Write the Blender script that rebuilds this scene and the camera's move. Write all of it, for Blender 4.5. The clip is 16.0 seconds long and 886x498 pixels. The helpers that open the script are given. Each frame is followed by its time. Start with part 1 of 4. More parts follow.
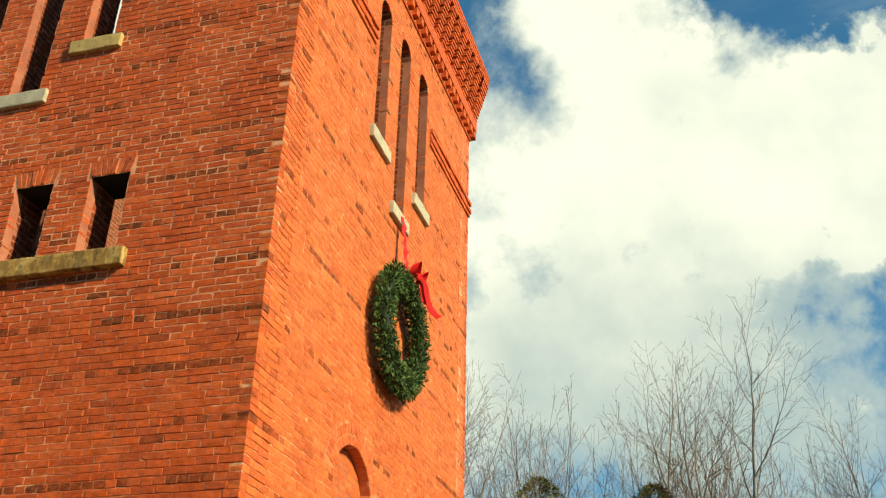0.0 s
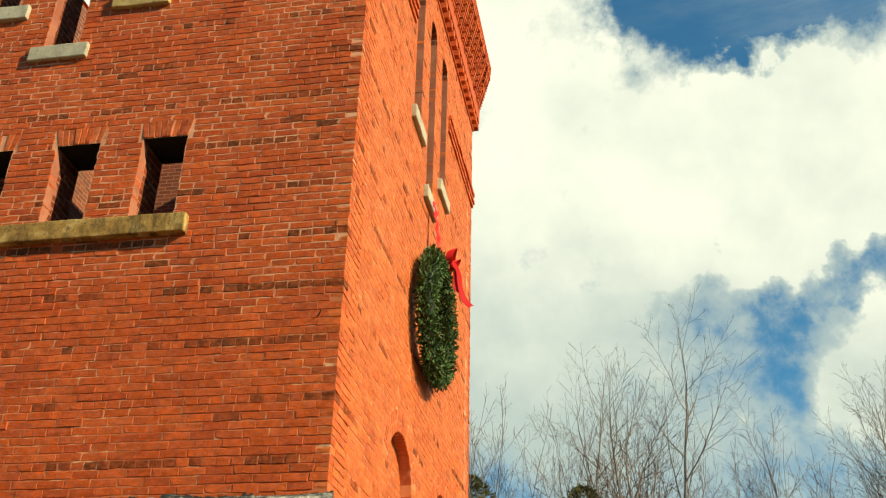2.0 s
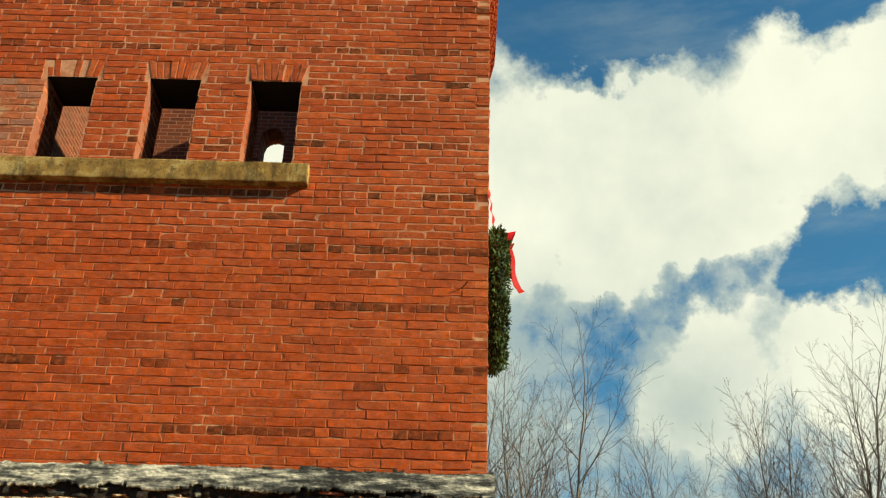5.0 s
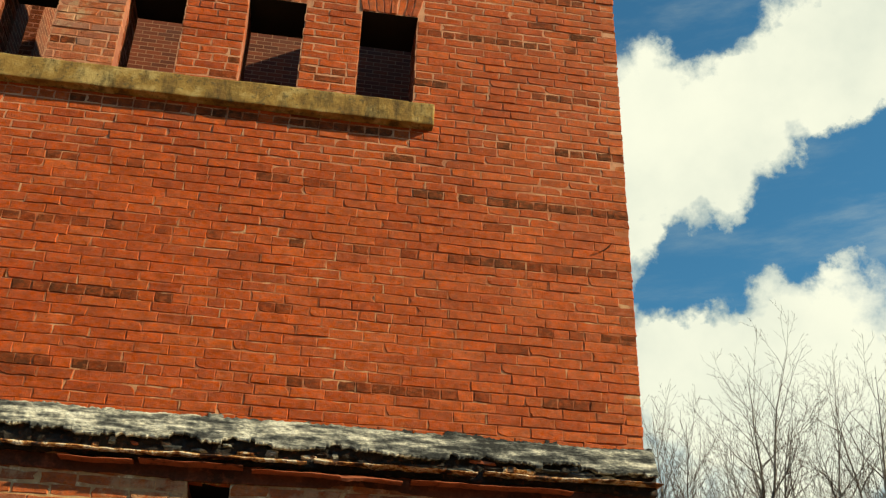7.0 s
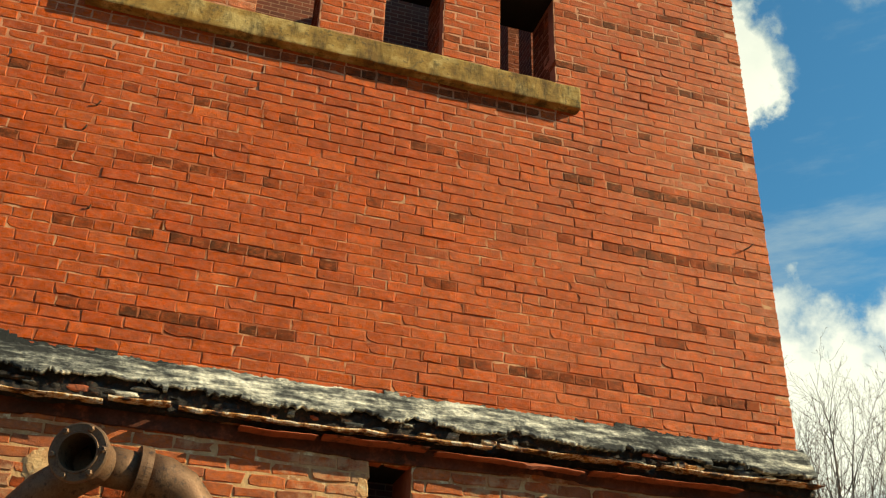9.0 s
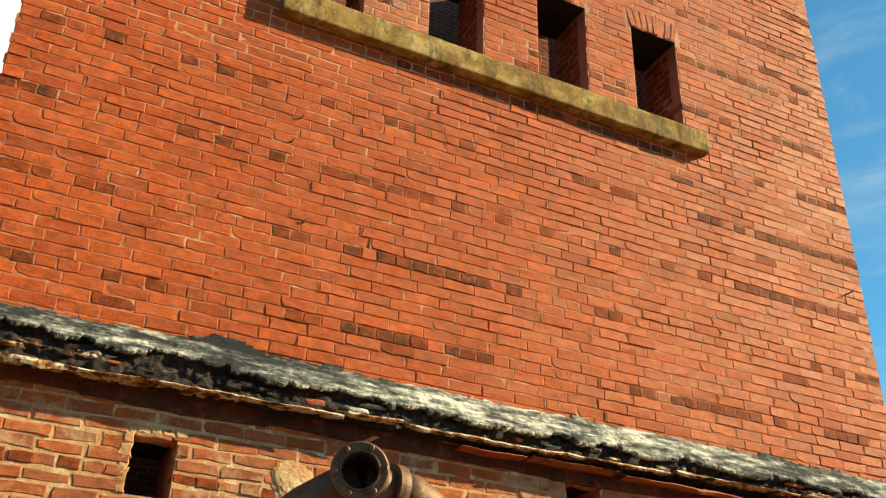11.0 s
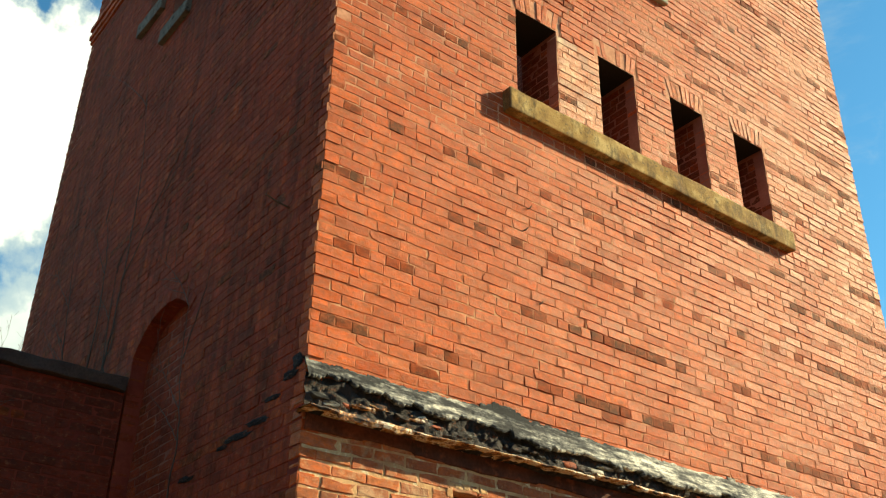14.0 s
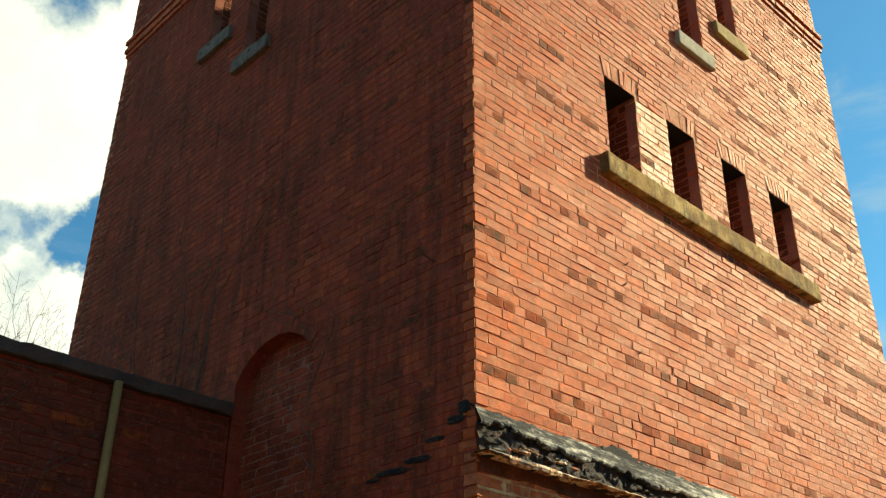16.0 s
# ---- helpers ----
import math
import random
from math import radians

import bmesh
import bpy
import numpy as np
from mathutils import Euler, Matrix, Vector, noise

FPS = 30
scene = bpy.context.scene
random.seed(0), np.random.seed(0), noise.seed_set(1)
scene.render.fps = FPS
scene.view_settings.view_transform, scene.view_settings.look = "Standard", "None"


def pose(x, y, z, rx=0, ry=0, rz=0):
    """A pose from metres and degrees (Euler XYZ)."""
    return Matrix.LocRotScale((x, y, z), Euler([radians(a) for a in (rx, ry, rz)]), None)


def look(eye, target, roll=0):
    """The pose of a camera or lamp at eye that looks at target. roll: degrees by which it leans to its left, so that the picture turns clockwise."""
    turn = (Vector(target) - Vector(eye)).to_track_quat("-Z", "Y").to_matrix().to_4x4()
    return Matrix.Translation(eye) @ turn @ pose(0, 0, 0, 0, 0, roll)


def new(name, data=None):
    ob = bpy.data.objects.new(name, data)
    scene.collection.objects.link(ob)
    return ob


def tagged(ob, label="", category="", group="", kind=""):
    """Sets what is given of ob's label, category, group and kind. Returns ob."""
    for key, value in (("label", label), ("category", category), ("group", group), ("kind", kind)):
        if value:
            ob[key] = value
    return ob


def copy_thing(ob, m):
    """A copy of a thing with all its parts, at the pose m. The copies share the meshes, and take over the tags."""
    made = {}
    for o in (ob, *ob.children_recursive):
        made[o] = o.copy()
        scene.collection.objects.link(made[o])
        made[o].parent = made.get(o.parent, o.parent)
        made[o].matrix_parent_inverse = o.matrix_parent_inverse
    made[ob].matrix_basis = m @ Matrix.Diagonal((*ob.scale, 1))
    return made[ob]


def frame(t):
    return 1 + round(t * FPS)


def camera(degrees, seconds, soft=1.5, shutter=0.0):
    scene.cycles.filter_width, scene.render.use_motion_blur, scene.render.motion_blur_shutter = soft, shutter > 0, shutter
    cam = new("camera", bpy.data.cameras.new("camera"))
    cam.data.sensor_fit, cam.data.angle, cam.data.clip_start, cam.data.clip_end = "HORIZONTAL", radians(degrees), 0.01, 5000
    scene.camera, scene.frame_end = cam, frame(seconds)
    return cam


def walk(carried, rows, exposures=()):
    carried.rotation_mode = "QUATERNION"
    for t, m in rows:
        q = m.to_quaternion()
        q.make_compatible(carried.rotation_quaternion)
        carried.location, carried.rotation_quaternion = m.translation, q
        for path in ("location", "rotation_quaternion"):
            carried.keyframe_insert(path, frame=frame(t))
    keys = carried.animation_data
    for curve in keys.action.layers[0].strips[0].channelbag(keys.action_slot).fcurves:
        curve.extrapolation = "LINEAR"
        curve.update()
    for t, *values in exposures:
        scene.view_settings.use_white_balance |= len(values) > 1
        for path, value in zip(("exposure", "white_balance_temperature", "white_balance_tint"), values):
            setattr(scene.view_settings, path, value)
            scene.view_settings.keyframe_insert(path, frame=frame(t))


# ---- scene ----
cam = camera(47.0, 16.0, soft=1.25)
METRES, EYE, TILT, LEAN, TURN = 14.0, 1.5, 0.0, 0.0, 17.0
ROWS = [
    (0.0, 0.0, 0.0, 0.0, -0.79, 29.49, -1.39),
    (0.5, -0.0271, 0.013, -0.0006, -2.46, 29.51, -1.38),
    (1.0, -0.055, 0.0221, -0.0009, -4.1, 29.51, -1.33),
    (1.5, -0.0816, 0.0257, -0.0013, -5.69, 29.54, -1.27),
    (2.0, -0.1056, 0.0275, -0.0017, -7.13, 29.54, -1.31),
    (2.5, -0.1287, 0.0298, -0.0021, -8.52, 29.52, -1.35),
    (3.0, -0.1523, 0.0349, -0.0022, -9.96, 29.52, -1.39),
    (3.5, -0.1765, 0.0437, -0.0024, -11.49, 29.51, -1.44),
    (6.0, -0.3137, 0.1348, -0.002, -21.46, 29.49, -1.62),
    (6.5, -0.3397, 0.1594, -0.0021, -23.61, 29.49, -1.64),
    (7.0, -0.3658, 0.1829, -0.0026, -25.81, 29.46, -1.68),
    (7.5, -0.393, 0.2052, -0.0027, -28.06, 29.42, -1.68),
    (8.0, -0.4203, 0.2257, -0.0032, -30.3, 29.38, -1.7),
    (8.5, -0.4468, 0.2454, -0.0035, -32.56, 29.36, -1.65),
    (11.0, -0.5938, 0.3317, -0.0027, -43.51, 29.09, -1.29),
    (11.5, -0.6259, 0.3437, -0.0028, -45.54, 29.03, -1.09),
    (12.0, -0.6561, 0.3547, -0.0033, -47.34, 28.99, -0.95),
    (12.5, -0.6844, 0.3674, -0.003, -49.07, 28.96, -0.94),
    (13.0, -0.7127, 0.3821, -0.0032, -50.98, 28.89, -0.97),
    (13.5, -0.7404, 0.3977, -0.0033, -52.9, 28.84, -0.91),
    (14.0, -0.7665, 0.4143, -0.0033, -54.73, 28.82, -0.87),
    (14.5, -0.7919, 0.4308, -0.003, -56.49, 28.78, -0.78),
    (15.0, -0.8161, 0.4465, -0.0028, -58.13, 28.73, -0.69),
    (15.5, -0.8403, 0.4618, -0.0024, -59.48, 28.7, -0.62),
    (16.0, -0.8645, 0.4753, -0.0021, -60.85, 28.66, -0.58),
]
EXPOSURES = [(0.0, 0.62), (3.5, 0.52), (6.0, 0.42), (8.5, 0.56), (11.0, 0.97), (14.0, 1.04), (16.0, 0.86)]
walk(cam, [(t, pose(0, 0, EYE, TILT, LEAN, TURN) @ pose(METRES * x, METRES * y, METRES * z, 90 + pitch, roll, yaw)) for t, x, y, z, yaw, pitch, roll in ROWS], EXPOSURES)

# ---- world and sun ----
SUN_DIR = Vector((0.82, -0.31, 0.49)).normalized()

sun_data = bpy.data.lights.new("sun", "SUN")
sun_data.energy, sun_data.angle, sun_data.color = 5.0, radians(0.5), (1.0, 0.85, 0.51)
sun = new("sun", sun_data)
sun.matrix_world = look(SUN_DIR * 60, (0, 0, 0))


class Nodes:
    """Short hand for building a node tree."""

    def __init__(self, tree):
        self.tree = tree
        tree.nodes.clear()

    def add(self, kind, ins=None, **props):
        node = self.tree.nodes.new(kind)
        for key, value in props.items():
            setattr(node, key, value)
        for key, value in (ins or {}).items():
            if isinstance(value, bpy.types.NodeSocket):
                self.tree.links.new(value, node.inputs[key])
            else:
                node.inputs[key].default_value = value
        return node

    def math(self, op, a, b=0.0, clamp=False):
        return self.add("ShaderNodeMath", {0: a, 1: b}, operation=op, use_clamp=clamp).outputs[0]

    def mix(self, fac, a, b, blend="MIX"):
        return self.add("ShaderNodeMix", {0: fac, 6: a, 7: b}, data_type="RGBA", blend_type=blend).outputs[2]

    def noise(self, scale, vec=None, detail=4.0, rough=0.55, kind="FBM"):
        n = self.add("ShaderNodeTexNoise", {"Scale": scale, "Detail": detail, "Roughness": rough})
        if vec is not None:
            self.tree.links.new(vec, n.inputs["Vector"])
        return n.outputs["Fac"]

    def ramp(self, fac, *stops):
        r = self.add("ShaderNodeValToRGB", {0: fac})
        e = r.color_ramp.elements
        while len(e) < len(stops):
            e.new(0.5)
        for el, (p, c) in zip(e, stops):
            el.position = p
            el.color = c if len(c) == 4 else (*c, 1)
        return r.outputs[0]

    def span(self, value, a, b, c=0.0, d=1.0, smooth=False):
        return self.add("ShaderNodeMapRange", {0: value, 1: a, 2: b, 3: c, 4: d},
                        interpolation_type="SMOOTHSTEP" if smooth else "LINEAR").outputs[0]


def heading(yaw, el):
    """The unit way at a yaw to the left of +y and an elevation, in degrees."""
    y, e = radians(yaw), radians(el)
    return (-math.sin(y) * math.cos(e), math.cos(y) * math.cos(e), math.sin(e))


def build_world():
    world = bpy.data.worlds.new("sky")
    scene.world = world
    world.use_nodes = True
    n = Nodes(world.node_tree)
    elev = math.asin(SUN_DIR.z)
    sky = n.add("ShaderNodeTexSky", sky_type="NISHITA", sun_disc=False, sun_elevation=elev,
                sun_rotation=math.atan2(SUN_DIR.x, SUN_DIR.y), air_density=1.0, dust_density=0.4, ozone_density=2.0)
    way = n.add("ShaderNodeTexCoord").outputs["Generated"]
    # clouds: broad banks (yaw, elevation, half width in degrees, weight), torn by noise
    banks = [(4, 33, 12, 1.0), (9, 27, 9, 0.45), (15, 40, 4.0, -0.30), (14, 30, 3.5, -0.25), (-8, 33, 6, 1.0), (-14, 32.5, 5.5, 1.0), (-20, 34, 5.5, 1.1), (-26, 35, 4.2, 1.1), (-31, 36.5, 3.8, 1.0), (-35, 38, 3.0, 0.9), (-37.5, 37.5, 2.8, 1.0), (-36, 34.6, 2.0, 0.7), (-33, 42, 3.0, 0.8),
             (33, 41, 7, 1.2), (0, 20.5, 6, 0.6), (12, 20, 8, 0.55), (-14, 22, 3.5, 0.9), (-19, 23, 4.2, 1.1), (-27, 21.5, 5.5, 1.3), (-35, 21, 5.4, 1.2), (-43, 19.5, 4.6, 1.1), (-31, 13, 9, 0.9), (-10, 12, 9, 0.7),
             (-8.5, 43.4, 4.0, -1.1), (-11.5, 40.5, 2.4, -0.9), (-4.5, 43.5, 2.6, -0.6), (4, 42, 5, 0.5), (-6.5, 26, 1.3, -0.35), (-9, 26.0, 1.2, -0.4), (-11.5, 26.6, 1.2, -0.45), (-14, 27.2, 1.2, -0.55), (-17, 28, 1.4, -0.8), (-8, 21.5, 2.4, -0.5), (-19.5, 27.6, 1.2, -0.6),
             (-22.4, 27.2, 1.7, -1.2), (-24, 30.3, 1.3, -0.3), (-26, 28.2, 1.5, -0.9), (-29.5, 29.2, 2.0, -1.2), (-34, 30.6, 2.7, -1.2), (-38, 31.5, 3.6, -1.2), (-43, 33, 5, -1.0), (-34, 27.9, 0.8, 0.5), (-21, 42.3, 2.4, -0.6), (-27, 41.5, 2.4, -0.9), (-23, 24.0, 2.0, 0.6)]
    swirl = n.add("ShaderNodeTexNoise", {"Vector": way, "Scale": 11.0, "Detail": 7.0, "Roughness": 0.6}).outputs["Color"]
    swirl = n.add("ShaderNodeVectorMath", {0: swirl, 1: (0.5, 0.5, 0.5)}, operation="SUBTRACT").outputs[0]
    swirl = n.add("ShaderNodeVectorMath", {0: swirl, "Scale": 0.16}, operation="SCALE").outputs[0]
    bent = n.add("ShaderNodeVectorMath", {0: way, 1: swirl}, operation="ADD").outputs[0]
    bent = n.add("ShaderNodeVectorMath", {0: bent}, operation="NORMALIZE").outputs[0]
    total = 0.0
    for yaw, el, half, weight in banks:
        d = n.add("ShaderNodeVectorMath", {0: bent, 1: heading(yaw, el)}, operation="DOT_PRODUCT").outputs["Value"]
        soft = n.span(d, math.cos(radians(half * 1.5)), math.cos(radians(half * 0.2)), 0.0, weight, smooth=True)
        total = n.math("ADD", total, soft)
    puff = n.noise(8.0, way, 11.0, 0.62)
    torn = n.noise(21.0, way, 8.0, 0.62)
    body = n.math("ADD", n.math("ADD", total, n.span(puff, 0.25, 0.75, -0.65, 0.65)), n.span(torn, 0.3, 0.7, -0.22, 0.22))
    thick = n.math("ADD", n.span(body, -0.02, 0.80, 0.0, 0.55, smooth=True), n.span(body, 0.25, 1.35, 0.0, 0.45))
    stretched = n.add("ShaderNodeMapping", {0: way, 3: (2.0, 2.0, 9.0)}).outputs[0]
    wisp = n.span(n.noise(2.2, stretched, 8.0, 0.62), 0.46, 0.8, 0.0, 0.5, smooth=True)
    east = n.add("ShaderNodeVectorMath", {0: way, 1: heading(-62, 30)}, operation="DOT_PRODUCT").outputs["Value"]
    wisp = n.math("MULTIPLY", wisp, n.span(east, 0.55, 0.95))
    thick = n.math("MAXIMUM", thick, wisp)
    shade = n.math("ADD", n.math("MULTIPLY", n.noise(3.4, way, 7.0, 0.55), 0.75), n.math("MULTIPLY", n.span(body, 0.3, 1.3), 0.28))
    base = n.add("ShaderNodeVectorMath", {0: way, 1: heading(4, 22)}, operation="DOT_PRODUCT").outputs["Value"]
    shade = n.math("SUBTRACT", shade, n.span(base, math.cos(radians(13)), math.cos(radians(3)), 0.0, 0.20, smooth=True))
    under = n.add("ShaderNodeVectorMath", {0: way, 1: heading(-6, 20)}, operation="DOT_PRODUCT").outputs["Value"]
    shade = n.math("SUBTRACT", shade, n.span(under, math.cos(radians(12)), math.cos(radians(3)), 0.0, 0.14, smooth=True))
    white = n.mix(n.span(shade, 0.36, 0.70, smooth=True), (0.40, 0.48, 0.43, 1), (0.84, 0.85, 0.67, 1))
    blue = n.mix(1.0, sky.outputs[0], (0.38, 0.86, 0.90, 1), "MULTIPLY")
    blue_bg = n.add("ShaderNodeBackground", {0: blue, 1: 0.10})
    cloud_bg = n.add("ShaderNodeBackground", {0: white, 1: 0.86})
    mixed = n.add("ShaderNodeMixShader", {0: thick, 1: blue_bg.outputs[0], 2: cloud_bg.outputs[0]})
    n.add("ShaderNodeOutputWorld", {0: mixed.outputs[0]})


build_world()


# ---- materials ----
def material(name):
    m = bpy.data.materials.new(name)
    m.use_nodes = True
    return m, Nodes(m.node_tree)


def finish(m, n, colour, rough, height=None, bump=0.3, dist=0.01, metal=0.0, spec=0.4, tint=(1, 1, 1, 1)):
    ins = {"Specular Tint": tint, "Base Color": colour, "Roughness": rough, "Metallic": metal, "Specular IOR Level": spec}
    if height is not None:
        ins["Normal"] = n.add("ShaderNodeBump", {"Strength": bump, "Distance": dist, "Height": height}).outputs[0]
    b = n.add("ShaderNodeBsdfPrincipled", ins)
    n.add("ShaderNodeOutputMaterial", {0: b.outputs[0]})
    return m


def place_of(n):
    return n.add("ShaderNodeNewGeometry").outputs["Position"]


def piece_random(n):
    """A random number for each brick, alone or in a joined mesh."""
    a = n.add("ShaderNodeObjectInfo").outputs["Random"]
    b = n.add("ShaderNodeNewGeometry").outputs["Random Per Island"]
    return n.math("FRACT", n.math("ADD", a, b))


def brick_material(name, tones, grime, stain=0.26, gloss=0.64, sooty=0.0, mottle=0.0, lime=0.0):
    m, n = material(name)
    r = piece_random(n)
    at = place_of(n)
    base = n.ramp(r, *[(i / (len(tones) - 1), c) for i, c in enumerate(tones)])
    hsv = n.add("ShaderNodeHueSaturation", {"Value": n.span(n.math("FRACT", n.math("MULTIPLY", r, 17.3)), 0, 1, 0.91, 1.09), "Color": base}).outputs[0]
    drawn = n.add("ShaderNodeMapping", {0: at, 3: (1.0, 1.0, 1.6)}).outputs[0]
    grain = n.noise(30.0, drawn, 8.0, 0.66)
    fine = n.noise(420.0, at, 3.0, 0.6)
    broad = n.noise(0.9, at, 6.0, 0.62)
    c = n.mix(n.span(grain, 0.44, 0.70, 0.0, 0.5), hsv, grime)
    c = n.mix(n.span(broad, 0.47, 0.70, 0.0, stain), c, grime)
    blotch = n.noise(13.0, drawn, 7.0, 0.72)
    c = n.add("ShaderNodeHueSaturation", {"Value": n.span(blotch, 0.32, 0.68, 0.66, 1.30), "Saturation": n.span(grain, 0.3, 0.7, 1.06, 0.92), "Color": c}).outputs[0]
    if mottle:
        c = n.mix(n.math("MULTIPLY", n.span(blotch, 0.46, 0.58), mottle), c, (0.50, 0.085, 0.018, 1))
    # dark vertical streaks, run heavy on the west wall to deepen its shade
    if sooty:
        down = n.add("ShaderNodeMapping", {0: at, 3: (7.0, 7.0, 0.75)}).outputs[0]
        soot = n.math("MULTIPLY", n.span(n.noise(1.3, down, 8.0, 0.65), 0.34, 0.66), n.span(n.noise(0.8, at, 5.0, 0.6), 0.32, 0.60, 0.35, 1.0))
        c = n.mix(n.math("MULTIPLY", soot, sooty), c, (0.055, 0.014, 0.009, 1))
    specks = n.math("MULTIPLY", n.span(n.noise(75.0, at, 5.0, 0.65), 0.60, 0.68, 0.0, 0.8), n.span(n.noise(4.0, at, 5.0, 0.6), 0.42, 0.60))
    c = n.mix(specks, c, (0.05, 0.022, 0.014, 1))
    dust = n.span(n.noise(24.0, drawn, 7.0, 0.72), 0.55, 0.72, 0.0, 0.36)
    c = n.mix(dust, c, (0.72, 0.30, 0.13, 1))
    if lime:
        c = n.mix(n.math("MULTIPLY", n.span(n.noise(3.2, at, 9.0, 0.72), 0.52, 0.60), lime), c, (0.74, 0.56, 0.32, 1))
    h = n.math("ADD", n.math("MULTIPLY", grain, 0.7), n.math("MULTIPLY", fine, 0.3))
    return finish(m, n, c, n.span(n.math("FRACT", n.math("MULTIPLY", r, 7.7)), 0, 1, gloss - 0.03, gloss + 0.09), n.math("ADD", h, n.math("MULTIPLY", blotch, 0.8)), 0.65, 0.009, spec=0.34, tint=(1.0, 0.74, 0.30, 1))


RED_TONES = [(0.46, 0.067, 0.014), (0.57, 0.094, 0.019), (0.51, 0.080, 0.016), (0.62, 0.118, 0.027), (0.44, 0.063, 0.015), (0.58, 0.099, 0.021), (0.42, 0.070, 0.020)]
RED = brick_material("red_brick", RED_TONES, (0.32, 0.056, 0.016, 1))
# red tones lifted towards orange: the east wall's warm sunlight put into colour
SUNLIT_RED = brick_material("sunlit_red_brick", [(a * 1.04, b * 1.30, c * 1.45) for a, b, c in RED_TONES[:6]], (0.40, 0.10, 0.03, 1))
# west wall's red, made darker and redder for its shade, plus real streaks
SHADED_STREAKED = brick_material("shaded_streaked_brick", [(0.43, 0.058, 0.022), (0.52, 0.074, 0.027), (0.34, 0.050, 0.024), (0.58, 0.100, 0.028), (0.40, 0.055, 0.022)], (0.19, 0.030, 0.018, 1), 0.6, 0.85, 0.9)
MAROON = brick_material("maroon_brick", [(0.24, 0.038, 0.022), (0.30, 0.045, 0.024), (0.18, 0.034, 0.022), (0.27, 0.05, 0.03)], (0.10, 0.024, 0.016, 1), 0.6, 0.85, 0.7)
JAMB_BRICK = brick_material("dark_jamb_brick", [(0.20, 0.035, 0.012), (0.28, 0.045, 0.013), (0.13, 0.026, 0.012), (0.24, 0.04, 0.012)], (0.07, 0.02, 0.010, 1), 0.5, 0.85, 0.5)
DARK = brick_material("burnt_brick", [(0.15, 0.036, 0.013), (0.27, 0.046, 0.015), (0.10, 0.028, 0.014), (0.33, 0.052, 0.016), (0.18, 0.038, 0.013)],
                      (0.115, 0.034, 0.012, 1), 0.4, 0.84, 0.0, 0.42)
OLD = brick_material("old_brick", [(0.42, 0.10, 0.032), (0.56, 0.13, 0.040), (0.33, 0.10, 0.05), (0.60, 0.17, 0.055), (0.46, 0.085, 0.026)],
                     (0.22, 0.055, 0.024, 1), 0.5, 0.7, lime=0.36)
# paler pier brick; part of its lime stands for sun glare
GLARE_PALE = brick_material("glare_paled_brick", [(0.56, 0.13, 0.04), (0.62, 0.20, 0.09), (0.50, 0.10, 0.03), (0.42, 0.22, 0.15)], (0.34, 0.09, 0.04, 1), 0.3, 0.5, lime=0.5)
ARCH = brick_material("arch_brick", [(0.52, 0.095, 0.024), (0.58, 0.125, 0.032), (0.50, 0.085, 0.020), (0.60, 0.15, 0.05)], (0.36, 0.075, 0.03, 1))


def plain_material(name, a, b, scale, rough=0.85, bump=0.5, dist=0.02, metal=0.0, c=None, spec=0.3):
    m, n = material(name)
    at = place_of(n)
    big = n.noise(scale, at, 7.0, 0.62)
    small = n.noise(scale * 14, at, 4.0, 0.6)
    col = n.mix(n.span(big, 0.36, 0.64), (*a, 1), (*b, 1))
    if c:
        col = n.mix(n.span(n.noise(scale * 2.7, at, 8.0, 0.7), 0.54, 0.64), col, (*c, 1))
    col = n.mix(n.span(small, 0.4, 0.75, 0.0, 0.4), col, (*[v * 0.45 for v in a], 1))
    h = n.math("ADD", n.math("MULTIPLY", big, 0.6), n.math("MULTIPLY", small, 0.4))
    return finish(m, n, col, n.span(small, 0.3, 0.7, rough - 0.1, min(rough + 0.1, 1.0)), h, bump, dist, metal, spec)



def mortar_material(name, pale_from):
    """Lime mortar: reddened and thin low down, repointed paler above a height."""
    m, n = material(name)
    at = place_of(n)
    big = n.noise(2.2, at, 7.0, 0.62)
    low = n.mix(n.span(big, 0.36, 0.64), (0.52, 0.17, 0.07, 1), (0.38, 0.10, 0.04, 1))
    low = n.mix(n.span(n.noise(5.0, at, 8.0, 0.7), 0.52, 0.62), low, (0.72, 0.40, 0.21, 1))
    high = n.mix(n.span(n.noise(4.0, at, 8.0, 0.7), 0.38, 0.56), (0.44, 0.14, 0.06, 1), (0.70, 0.35, 0.20, 1))
    up = n.add("ShaderNodeSeparateXYZ", {0: at}).outputs[2]
    c = n.mix(n.span(n.math("ADD", up, n.span(big, 0.3, 0.7, -0.3, 0.3)), pale_from, pale_from + 0.7), low, high)
    small = n.noise(40.0, at, 4.0, 0.6)
    c = n.mix(n.span(small, 0.5, 0.75, 0.0, 0.35), c, (0.24, 0.09, 0.04, 1))
    return finish(m, n, c, 0.95, small, 0.6, 0.005, spec=0.25)


MORTAR = mortar_material("lime_mortar", 4.9)
# orange mortar, kept near the east wall's lifted brick tone
EAST_MORTAR = plain_material("orange_mortar", (0.62, 0.24, 0.10), (0.52, 0.17, 0.065), 2.4, 0.95, 0.6, 0.005, c=(0.72, 0.37, 0.18))
INFILL_MORTAR = plain_material("infill_mortar", (0.42, 0.16, 0.095), (0.28, 0.09, 0.055), 3.0, 0.95, 0.6, 0.005)
# mortar toned down with the shade of the west and low walls
SHADED_MORTAR = plain_material("shaded_mortar", (0.36, 0.062, 0.030), (0.22, 0.036, 0.02), 2.2, 0.95, 0.6, 0.005)


